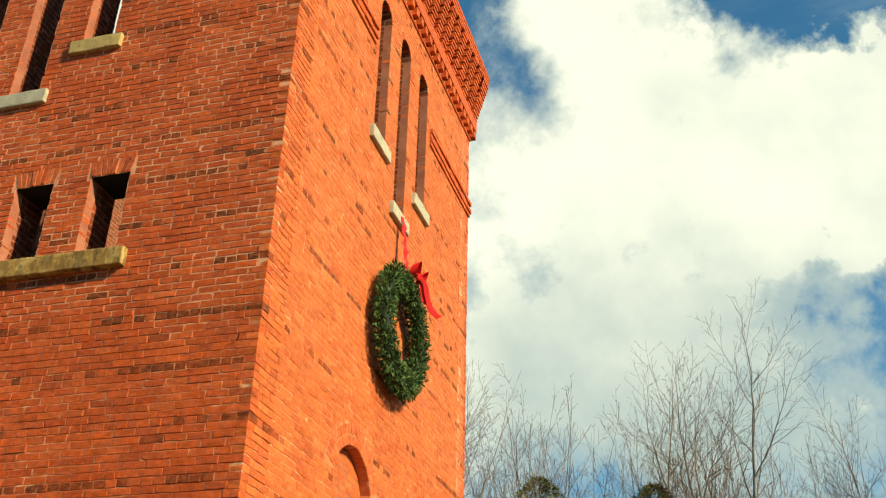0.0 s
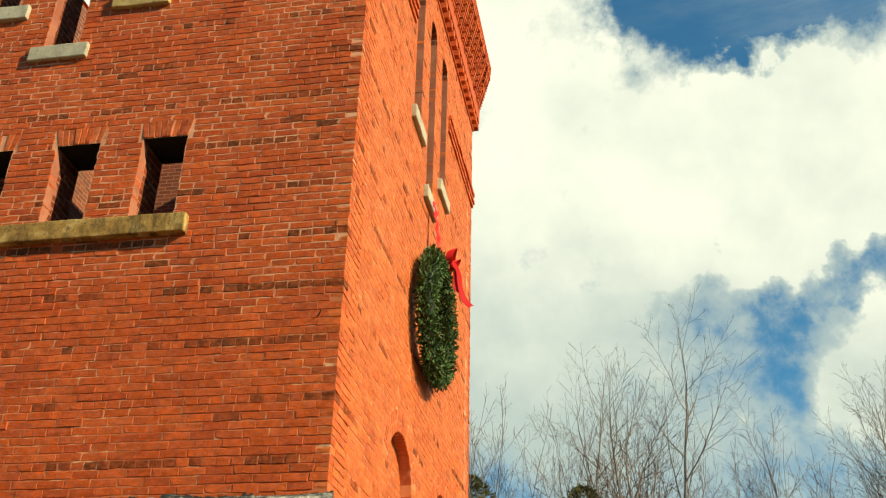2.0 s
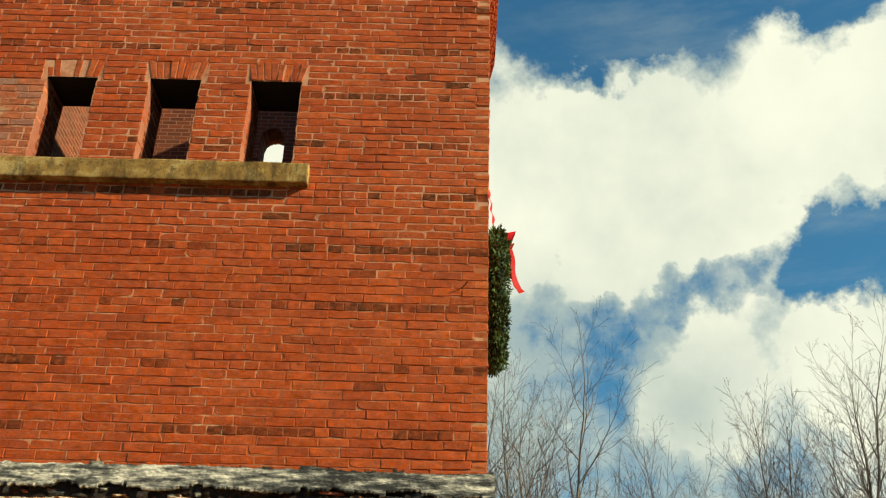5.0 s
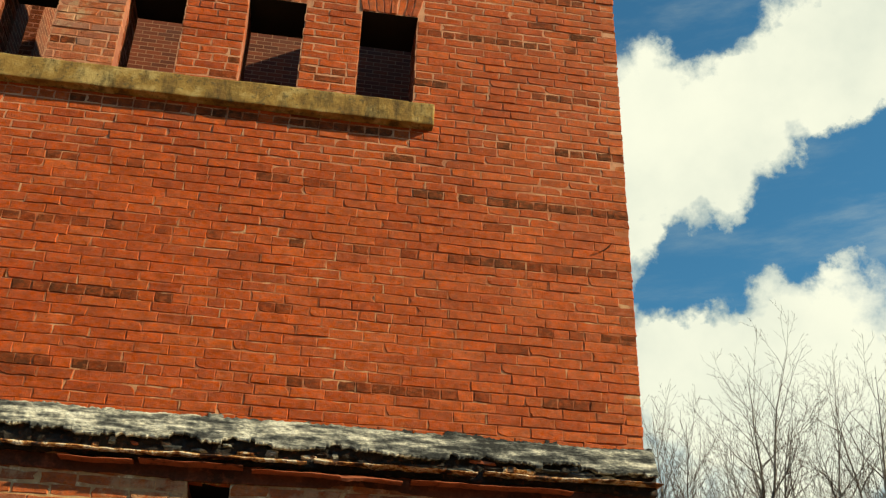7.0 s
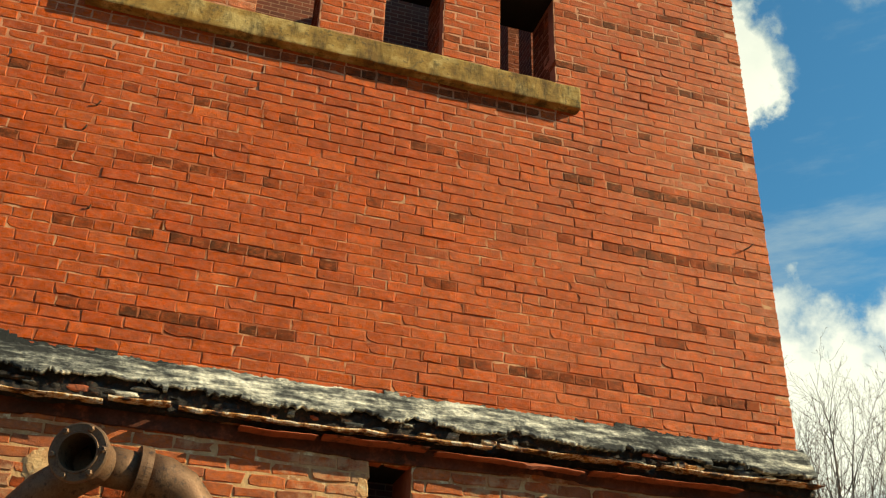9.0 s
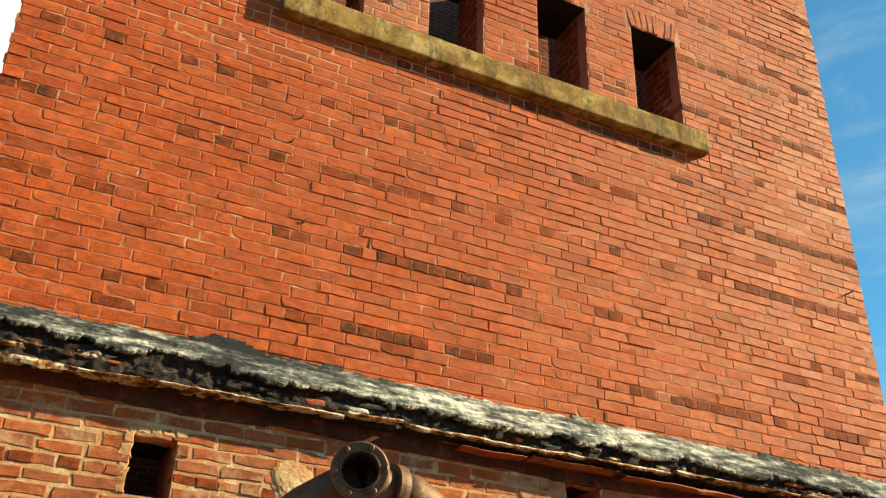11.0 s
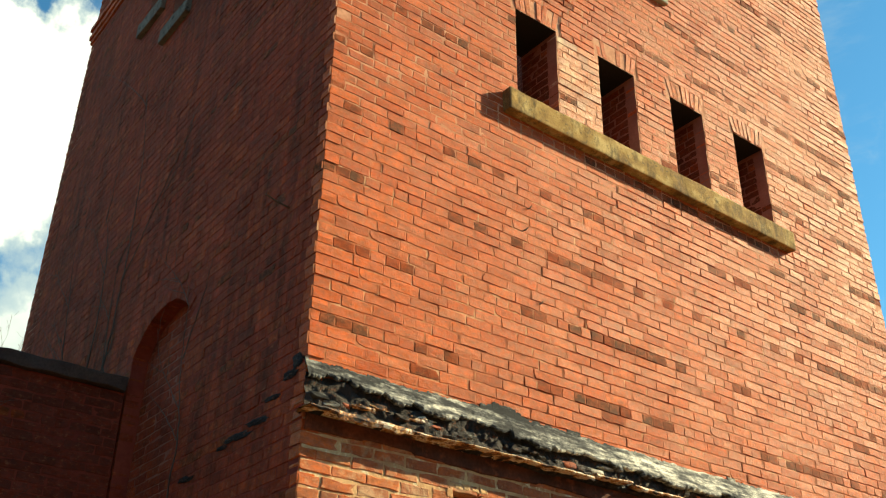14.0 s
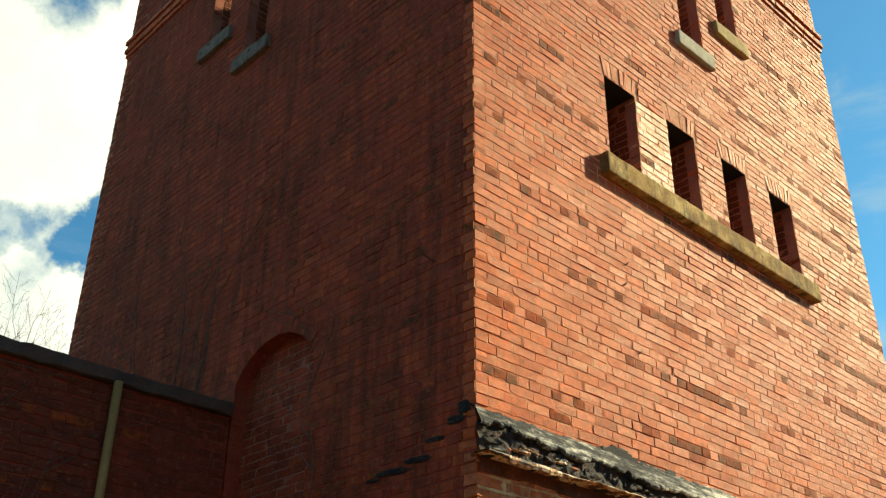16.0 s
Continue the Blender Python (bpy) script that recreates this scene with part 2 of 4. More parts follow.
def cement_material(name, dark):
    """Trowelled cement: grey with pale washed streaks, black lichen and open pores."""
    m, n = material(name)
    at = place_of(n)
    axes = n.add("ShaderNodeSeparateXYZ", {0: at}).outputs
    flat = n.add("ShaderNodeMapping", {0: at, 2: (0.0, 0.10, 0.0), 3: (1.0, 1.0, 5.5)}).outputs[0]
    washed = n.math("MULTIPLY", n.span(axes[0], -8.1, -7.0, 0.0, 1.0, smooth=True), n.span(axes[0], -5.2, -4.3, 1.0, 0.35, smooth=True))
    big = n.noise(1.6, at, 6.0, 0.62)
    streak = n.noise(4.5, flat, 12.0, 0.68)
    crust = n.noise(22.0, n.add("ShaderNodeMapping", {0: at, 3: (1.0, 1.0, 1.8)}).outputs[0], 10.0, 0.74)
    pit = n.noise(140.0, at, 5.0, 0.75)
    level = n.math("ADD", n.math("ADD", n.span(streak, 0.38, 0.62, -0.08, 0.62), n.span(crust, 0.38, 0.62, -0.04, 0.26)), n.span(big, 0.36, 0.64, -0.04, 0.30))
    level = n.math("ADD", level, n.math("SUBTRACT", n.math("MULTIPLY", washed, 0.30), 0.27 + dark))
    c = n.ramp(level, (0.14, (0.030, 0.031, 0.030)), (0.36, (0.12, 0.12, 0.108)), (0.56, (0.30, 0.29, 0.24)), (0.74, (0.62, 0.58, 0.46)), (0.9, (0.84, 0.80, 0.66)))
    c = n.mix(n.span(pit, 0.54, 0.62, 0.0, 0.75), c, (0.04, 0.04, 0.037, 1))
    hgt = n.math("ADD", n.math("MULTIPLY", pit, 0.3), n.math("MULTIPLY", crust, 0.5))
    return finish(m, n, c, 0.9, hgt, 0.6, 0.008, spec=0.25)


CEMENT = cement_material("grey_cement", 0.0)
DARK_CEMENT = cement_material("weathered_dark_cement", 0.16)
PALE_MORTAR = plain_material("yellow_mortar", (0.72, 0.46, 0.22), (0.52, 0.23, 0.095), 5.0, 0.95, 0.8, 0.014, c=(0.86, 0.72, 0.44))
STONE = plain_material("sill_stone", (0.40, 0.36, 0.26), (0.50, 0.46, 0.34), 6.0, 0.9, 0.5, 0.01, c=(0.30, 0.26, 0.17))

GRIMED = plain_material("grimed_stone", (0.16, 0.12, 0.085), (0.25, 0.20, 0.14), 6.0, 0.9, 0.6, 0.01, c=(0.06, 0.045, 0.03))
OCHRE = plain_material("ochre_stone", (0.50, 0.37, 0.15), (0.40, 0.27, 0.09), 7.0, 0.9, 0.6, 0.01, c=(0.20, 0.14, 0.06))


def lichen_material():
    """Sandstone with ochre lichen, black runs and a grimy lower edge."""
    m, n = material("lichened_stone")
    at = place_of(n)
    down = n.add("ShaderNodeMapping", {0: at, 3: (3.0, 3.0, 0.8)}).outputs[0]
    big = n.noise(5.0, at, 7.0, 0.65)
    c = n.ramp(big, (0.36, (0.21, 0.115, 0.032)), (0.50, (0.38, 0.225, 0.058)), (0.60, (0.52, 0.36, 0.13)))
    runs = n.noise(3.4, down, 8.0, 0.7)
    c = n.mix(n.span(runs, 0.49, 0.62, 0.0, 0.75), c, (0.05, 0.038, 0.02, 1))
    spot = n.noise(26.0, at, 6.0, 0.7)
    c = n.mix(n.span(spot, 0.56, 0.64, 0.0, 0.7), c, (0.10, 0.078, 0.04, 1))
    h = n.math("ADD", n.math("MULTIPLY", big, 0.6), n.math("MULTIPLY", spot, 0.6))
    return finish(m, n, c, 0.92, h, 0.8, 0.014, spec=0.25)


LICHEN = lichen_material()
TAR = plain_material("black_tar", (0.018, 0.015, 0.013), (0.04, 0.03, 0.024), 11.0, 0.75, 1.0, 0.03, c=(0.15, 0.055, 0.022))


def rust_material():
    m, n = material("rusted_flashing")
    at = place_of(n)
    a = n.noise(9.0, at, 9.0, 0.72)
    c = n.ramp(a, (0.36, (0.012, 0.010, 0.009)), (0.43, (0.06, 0.025, 0.012)), (0.475, (0.34, 0.12, 0.028)), (0.51, (0.62, 0.33, 0.10)), (0.545, (0.84, 0.76, 0.58)), (0.59, (0.30, 0.11, 0.03)), (0.64, (0.02, 0.014, 0.010)))
    return finish(m, n, c, 0.7, a, 0.5, 0.01)


RUST = rust_material()
LOOSE_TIN = plain_material("reddened_tin", (0.34, 0.085, 0.035), (0.46, 0.13, 0.055), 6.0, 0.8, 0.6, 0.008, c=(0.10, 0.035, 0.02))
# red-brown wood, darkened to carry the shade below the flashing
DARK_BOARD = plain_material("dark_red_board", (0.060, 0.020, 0.010), (0.17, 0.044, 0.018), 4.0, 0.85, 0.6, 0.006, c=(0.24, 0.06, 0.024))
IRON = plain_material("rusty_iron", (0.16, 0.085, 0.046), (0.24, 0.145, 0.085), 9.0, 0.6, 0.5, 0.006, 0.45, c=(0.07, 0.045, 0.035))
# near-black for the undersides of flat heads and the pipe's end cap
NEAR_BLACK = plain_material("near_black", (0.015, 0.012, 0.01), (0.02, 0.015, 0.012), 6.0, 0.95)
BARK = plain_material("grey_bark", (0.14, 0.105, 0.08), (0.30, 0.245, 0.19), 3.0, 0.9, 0.5, 0.01)
TWIG = plain_material("twig_bark", (0.085, 0.052, 0.036), (0.16, 0.105, 0.072), 2.0, 0.9, 0.2, 0.005)
EARTH = plain_material("bare_earth_and_grass", (0.14, 0.09, 0.05), (0.18, 0.125, 0.07), 0.6, 0.95, 0.8, 0.05, c=(0.10, 0.085, 0.03))
# for the added unseen ring; dark so that it throws little sun back
HORIZON_BLOCK = plain_material("dark_horizon_block", (0.035, 0.028, 0.022), (0.055, 0.045, 0.036), 0.4, 0.95)
COPING = plain_material("dark_coping", (0.07, 0.045, 0.036), (0.12, 0.075, 0.055), 5.0, 0.85)
PIPE = plain_material("painted_downpipe", (0.40, 0.20, 0.055), (0.48, 0.26, 0.08), 6.0, 0.7, 0.3, 0.004)
RIBBON, _n = material("red_ribbon")
finish(RIBBON, _n, (0.64, 0.005, 0.007, 1), 0.55, _n.noise(60.0, place_of(_n)), 0.15, 0.004)


def inner_brick_material():
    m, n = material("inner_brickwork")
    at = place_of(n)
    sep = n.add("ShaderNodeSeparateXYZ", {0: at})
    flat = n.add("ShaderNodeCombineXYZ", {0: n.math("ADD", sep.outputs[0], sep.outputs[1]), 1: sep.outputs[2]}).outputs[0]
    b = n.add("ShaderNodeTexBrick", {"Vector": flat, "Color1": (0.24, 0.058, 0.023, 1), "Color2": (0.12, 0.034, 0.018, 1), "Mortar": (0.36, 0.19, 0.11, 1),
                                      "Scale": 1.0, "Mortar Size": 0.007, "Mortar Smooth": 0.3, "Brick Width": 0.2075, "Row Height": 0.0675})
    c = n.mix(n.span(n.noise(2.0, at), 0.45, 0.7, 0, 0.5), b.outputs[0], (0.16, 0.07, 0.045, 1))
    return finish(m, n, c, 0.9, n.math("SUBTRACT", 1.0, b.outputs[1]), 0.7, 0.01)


INNER = inner_brick_material()


def leaf_material(name, a, b):
    m, n = material(name)
    r = n.add("ShaderNodeNewGeometry").outputs["Random Per Island"]
    c = n.mix(r, (*a, 1), (*b, 1))
    return finish(m, n, c, 0.6, spec=0.25)


NEEDLE = leaf_material("wreath_needles", (0.014, 0.042, 0.010), (0.085, 0.150, 0.034))
CONIFER = leaf_material("conifer_needles", (0.07, 0.075, 0.02), (0.19, 0.165, 0.05))


# ---- mesh helpers ----
def mesh_object(name, verts, faces, mats, parent=None, label="", slots=None, smooth=False):
    me = bpy.data.meshes.new(name)
    me.from_pydata([tuple(v) for v in verts], [], [tuple(f) for f in faces])
    for m in mats if isinstance(mats, (list, tuple)) else [mats]:
        me.materials.append(m)
    if slots is not None:
        me.polygons.foreach_set("material_index", np.asarray(slots, dtype=np.int32))
    if smooth:
        me.polygons.foreach_set("use_smooth", np.ones(len(me.polygons), dtype=bool))
    me.update()
    ob = new(name, me)
    if parent is not None:
        ob.parent = parent
    if label:
        tagged(ob, label)
    return ob


def part(name, bm, mat, parent, label="", smooth=False):
    me = bpy.data.meshes.new(name)
    bmesh.ops.recalc_face_normals(bm, faces=bm.faces)
    bm.to_mesh(me)
    bm.free()
    me.materials.append(mat)
    if smooth:
        me.polygons.foreach_set("use_smooth", np.ones(len(me.polygons), dtype=bool))
    ob = new(name, me)
    ob.parent = parent
    if label:
        tagged(ob, label)
    return ob


def box(bm, lo, hi, bevel=0.0, cuts=0, rough=0.0, seed=0):
    """A block between two corners, its edges rounded and its faces a little uneven."""
    made = bmesh.ops.create_cube(bm, size=1.0)["verts"]
    c, s = (Vector(lo) + Vector(hi)) / 2, Vector(hi) - Vector(lo)
    for v in made:
        v.co = c + Vector([v.co[i] * s[i] for i in range(3)])
    if cuts:
        edges = list({e for v in made for e in v.link_edges})
        long = max(range(3), key=lambda i: s[i])
        along = [e for e in edges if abs((e.verts[0].co - e.verts[1].co)[long]) > 0.5 * s[long]]
        bmesh.ops.subdivide_edges(bm, edges=along, cuts=cuts, use_grid_fill=True)
    if bevel:
        es = [e for e in bm.edges if e.calc_face_angle(0) > 0.5]
        bmesh.ops.bevel(bm, geom=es, offset=bevel, segments=2, profile=0.6, affect="EDGES", clamp_overlap=True)
    if rough:
        for v in bm.verts:
            v.co += noise.noise_vector(v.co * 9 + Vector((seed, 0, 0))) * rough
    return bm


class Plane:
    """A wall's face: u along it, z up, d out of it."""

    def __init__(self, origin, along, out):
        self.o, self.u, self.n = np.array(origin, float), np.array(along, float), np.array(out, float)

    def at(self, u, z, d=0.0):
        u, z, d = np.broadcast_arrays(np.asarray(u, float), np.asarray(z, float), np.asarray(d, float))
        return self.o + u[..., None] * self.u + d[..., None] * self.n + z[..., None] * np.array([0, 0, 1.0])


RIM = 10                 # points round a brick's outline
RIM_U = np.array([0, 1 / 3, 2 / 3, 1, 1, 1, 2 / 3, 1 / 3, 0, 0])
RIM_Z = np.array([0, 0, 0, 0, 0.5, 1, 1, 1, 1, 0.5])
COURSE, LONG, JOINT, DEEP = 0.0675, 0.2075, 0.008, 0.098
BASE_Z = 3.7013          # the foot of a header course
rng = np.random.default_rng(7)


def brick_solids(plane, quads, proud, chamfer=0.0026, depth=DEEP, worn=0.0018, lean=0.012):
    """Thirty corners for each brick: quads are N x 4 corners (u, z), proud how far each stands out, worn how uneven its edges are."""
    q = np.asarray(quads, float)
    u, z = RIM_U[None, :, None], RIM_Z[None, :, None]
    rim = (q[:, None, 0] * (1 - u) + q[:, None, 1] * u) * (1 - z) + (q[:, None, 3] * (1 - u) + q[:, None, 2] * u) * z
    mid = rim.mean(1, keepdims=True)
    rough = rng.normal(0, worn, rim.shape)
    chip = (rng.random(rim.shape[:2]) < 0.07)[..., None] * (mid - rim) * rng.uniform(0.04, 0.2, rim.shape[:2])[..., None]
    rim = rim + rough + chip
    off = rim - mid
    size = np.abs(q - q.mean(1, keepdims=True)).max(1)[:, None, :]
    inner = mid + off * np.clip(1 - chamfer * (1 + rng.random(rim.shape)) / np.maximum(size, 0.01), 0.3, 1)
    p = np.asarray(proud, float)[:, None] * np.ones((1, RIM))
    slope = rng.normal(0, lean, (len(q), 1, 2)) * (1.0, 1.9)
    back = plane.at(rim[..., 0], rim[..., 1], p * 0 - depth)
    p = p + (slope * np.clip(off, -0.12, 0.12)).sum(-1)
    edge = plane.at(rim[..., 0], rim[..., 1], p - chamfer * 0.9)
    face = plane.at(inner[..., 0], inner[..., 1], p + rng.normal(0, 0.0006, p.shape))
    return np.concatenate([back, edge, face], 1)


def rim_faces(count):
    k = np.arange(RIM)
    n = (k + 1) % RIM
    sides = np.stack([k, n, n + RIM, k + RIM], 1)
    bevels = np.stack([k + RIM, n + RIM, n + 2 * RIM, k + 2 * RIM], 1)
    four = (np.arange(count)[:, None, None] * 3 * RIM + np.concatenate([sides, bevels])[None]).tolist()
    front = (np.arange(count)[:, None] * 3 * RIM + 2 * RIM + k[None]).tolist()
    return [f for group, cap in zip(four, front) for f in (*group, cap)]


def joined(name, solids, mats, slots, parent, label=""):
    v = np.concatenate(solids).reshape(-1, 3)
    count = len(v) // (3 * RIM)
    ob = mesh_object(name, v.tolist(), rim_faces(count), mats, parent, label, np.repeat(np.concatenate(slots), 2 * RIM + 1))
    return tagged(ob, kind="stuff")


def row_of(z):
    return int(math.floor((z - BASE_Z) / COURSE + 1e-6))


def spans_minus(a, b, cuts):
    out, at = [], a
    for c, d in sorted(cuts):
        if c > at:
            out.append((at, min(c, b)))
        at = max(at, d)
    if at < b:
        out.append((at, b))
    return [(s, e) for s, e in out if e - s > 0.012]


class Hole:
    """An opening or a blind arch: u0..u1, z0..z1 (crown), rise of its head (0: flat)."""

    def __init__(self, u0, u1, z0, z1, rise=0.0, head=0.0, deep=None, ring=1):
        self.u0, self.u1, self.z0, self.z1, self.rise, self.head, self.deep, self.ring = u0, u1, z0, z1, rise, head, deep, ring

    def circle(self):
        half = (self.u1 - self.u0) / 2
        r = (half * half + self.rise * self.rise) / (2 * self.rise)
        return (self.u0 + self.u1) / 2, self.z1 - r, r

    def top(self, u, grow=0.0):
        if not self.rise:
            return self.z1 + grow
        c, zc, r = self.circle()
        return zc + math.sqrt(max((r + grow) ** 2 - (u - c) ** 2, 0.0))

    def cut(self, z, grow=0.0):
        """The stretch of u that is cut away at the height z, with the head's ring."""
        spring = self.z1 - self.rise
        if z < self.z0 or z > self.z1 + self.head + grow:
            return None
        if z <= spring:
            return self.u0 - grow, self.u1 + grow
        if not self.rise:
            return (self.u0 - 0.045, self.u1 + 0.045) if z > self.z1 else (self.u0, self.u1)
        c, zc, r = self.circle()
        w = math.sqrt(max((r + self.head) ** 2 - (z - zc) ** 2, 0.0))
        return c - w, c + w


def lay(plane, a, b, z0, z1, holes=(), quoin=None, dark=0.5, tone=0, headers=True, rough=1.0, extra=(), low_joint=0.0072, wide_joint=0.0094, erode=0.0):
    """Courses of brick on a plane from a to b: quads, proud and slots. quoin: parity of the courses that run to the corners."""
    quads, proud, slots = [], [], []
    for row in range(row_of(z0), row_of(z1) + 1):
        za, zb = BASE_Z + row * COURSE, BASE_Z + (row + 1) * COURSE
        joint = wide_joint if za > 5.2 else low_joint
        gap = joint * (0.46 if za > 5.2 else 0.36)
        lo, hi = max(za, z0) + joint / 2, min(zb, z1) - joint / 2
        if hi - lo < 0.025:
            continue
        head_row = headers and row % 7 == 0
        step = LONG / 2 if head_row else LONG
        zc = (lo + hi) / 2
        cuts = [c for c in (h.cut(zc) for h in holes) if c] + [(x0, x1) for x0, x1, y0, y1 in extra if y0 <= zc <= y1]
        s, e = a, b
        if quoin is not None and row % 2 != quoin:
            s, e = a + DEEP + JOINT, b - DEEP - JOINT
        shift = (0.25 if head_row else 0.5 * (row % 2)) * LONG + 0.03 * math.sin(row * 2.3)
        for p, q in spans_minus(s, e, cuts):
            k = math.floor((p - a - shift) / step)
            marks = [p]
            while True:
                k += 1
                m = a + shift + k * step
                if m >= q - 0.04:
                    break
                if m - marks[-1] > 0.05:
                    marks.append(m + rng.normal(0, 0.003))
            marks.append(q)
            burnt_run = rng.random() < 0.5
            for i in range(len(marks) - 1):
                l = marks[i] + (gap if i or p > s else 0)
                r = marks[i + 1] - (gap if i < len(marks) - 2 or q < e else 0)
                if quoin is not None and p == s and i == 0:
                    l -= 0.002
                if quoin is not None and q == e and i == len(marks) - 2:
                    r += 0.002
                j = rng.normal(0, 0.0019, (4, 2)) * rough
                tilt = rng.normal(0, 0.0012) * rough
                quads.append([(l + j[0][0], lo + j[0][1] - tilt), (r + j[1][0], lo + j[1][1] + tilt), (r + j[2][0], hi + j[2][1] + tilt), (l + j[3][0], hi + j[3][1] - tilt)])
                washed = noise.noise(Vector(((l + 3) * 0.75, lo * 1.1, 9.0))) + 0.6 * noise.noise(Vector(((l + 3) * 2.3, lo * 3.4, 2.0)))
                proud.append(max(rng.normal(0.0006, 0.0011) * rough, -0.0002) + erode * min(max(washed + 0.12, 0.0) * 1.5, 1.0) * (0.3 + 0.7 * min(max((l - 0.9) / 1.4, 0.0), 1.0)) + (0.003 if rng.random() < 0.04 else 0))
                wave = noise.noise(Vector(((l + 3) * 0.9, row * 0.37, 5.0)))
                chance = (dark * (0.85 + 2.2 * wave)) if head_row else 0.004 + max(0, wave - 0.35) * 0.12
                slots.append(1 if rng.random() < chance else tone)
    return np.array(quads).reshape(-1, 4, 2), np.array(proud), np.array(slots, dtype=int)


def ring_bricks(h, rows=1, thick=0.105, width=0.068):
    """The bricks of an arch's head, set on edge along its curve."""
    quads = []
    c, zc, r = h.circle()
    half = math.asin(min((h.u1 - h.u0) / 2 / r, 1.0))
    if h.rise >= (h.u1 - h.u0) / 2 - 1e-4:
        half = math.pi / 2
    for k in range(rows):
        r0, r1 = r + k * thick + 0.002, r + (k + 1) * thick - 0.006
        count = max(int(2 * half * (r0 + r1) / 2 / width), 3)
        for i in range(count):
            g = 0.0045 / r1
            s, e = -half + 2 * half * i / count + g, -half + 2 * half * (i + 1) / count - g
            quads.append([(c + r0 * math.sin(s), zc + r0 * math.cos(s)), (c + r0 * math.sin(e), zc + r0 * math.cos(e)),
                          (c + r1 * math.sin(e), zc + r1 * math.cos(e)), (c + r1 * math.sin(s), zc + r1 * math.cos(s))])
    return quads


def jack_bricks(h, high, splay=0.045):
    """Bricks on end over a flat-headed opening, leaning outwards."""
    quads, count = [], 8
    for i in range(count):
        s, e = i / count, (i + 1) / count
        low = lambda f: h.u0 + (h.u1 - h.u0) * f
        up = lambda f: h.u0 - splay + (h.u1 - h.u0 + 2 * splay) * f
        g = 0.004
        quads.append([(low(s) + g, h.z1 + 0.007), (low(e) - g, h.z1 + 0.007), (up(e) - g, h.z1 + high - 0.005), (up(s) + g, h.z1 + high - 0.005)])
    return quads


def backing(name, plane, a, b, z0, z1, thick, holes, mats, parent, gap=0.0020, label="", left_end=0):
    """A wall's body with its openings cut through (or sunk, for blind ones): front and back faces, jambs, heads and sills."""
    verts, faces, slots = [], [], []

    def quad(pts, slot):
        k = len(verts)
        verts.extend(pts)
        faces.append((k, k + 1, k + 2, k + 3))
        slots.append(slot)

    marks = {a, b}
    for h in holes:
        n = 14 if h.rise else 1
        for i in range(n + 1):
            marks.add(round(h.u0 - gap + (h.u1 - h.u0 + 2 * gap) * i / n, 5))
    marks = sorted(marks)

    def top(h, u):
        return h.top(min(max(u, h.u0), h.u1)) + gap if h.rise else h.z1 + gap

    for s, e in zip(marks[:-1], marks[1:]):
        m = (s + e) / 2
        inside = sorted([h for h in holes if h.u0 - gap < m < h.u1 + gap], key=lambda h: h.z0)
        for side, d in ((0, -gap), (1, -thick)):
            at = (z0, z0)
            for h in inside + [None]:
                if h is not None and side == 1 and h.deep:
                    continue
                nxt = (z1, z1) if h is None else (h.z0 - gap, h.z0 - gap)
                pts = [plane.at(s, at[0], d), plane.at(e, at[1], d), plane.at(e, nxt[1], d), plane.at(s, nxt[0], d)]
                quad(pts if side == 0 else pts[::-1], side)
                if h is not None:
                    at = (top(h, s), top(h, e))
        for h in inside:
            d1 = -(h.deep or thick)
            ts, te = top(h, s), top(h, e)
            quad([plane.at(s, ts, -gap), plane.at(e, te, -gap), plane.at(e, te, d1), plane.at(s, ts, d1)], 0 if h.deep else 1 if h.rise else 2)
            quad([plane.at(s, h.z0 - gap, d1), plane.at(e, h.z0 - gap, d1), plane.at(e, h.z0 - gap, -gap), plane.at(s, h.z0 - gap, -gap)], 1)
            if h.deep:
                quad([plane.at(s, h.z0 - gap, d1 - gap), plane.at(e, h.z0 - gap, d1 - gap), plane.at(e, te, d1 - gap), plane.at(s, ts, d1 - gap)], 3)
    for h in holes:
        d1 = -(h.deep or thick)
        for u, t in ((h.u0 - gap, top(h, h.u0)), (h.u1 + gap, top(h, h.u1))):
            quad([plane.at(u, h.z0 - gap, -gap), plane.at(u, t, -gap), plane.at(u, t, d1), plane.at(u, h.z0 - gap, d1)], 0 if h.deep or len(mats) < 5 else 3)
    for u in (a, b):
        quad([plane.at(u, z0, -gap), plane.at(u, z1, -gap), plane.at(u, z1, -thick), plane.at(u, z0, -thick)], left_end if u == a else 0)
    quad([plane.at(a, z1, -gap), plane.at(b, z1, -gap), plane.at(b, z1, -thick), plane.at(a, z1, -thick)], 0)
    ob = mesh_object(name, verts, faces, mats, parent, label, slots)
    return ob


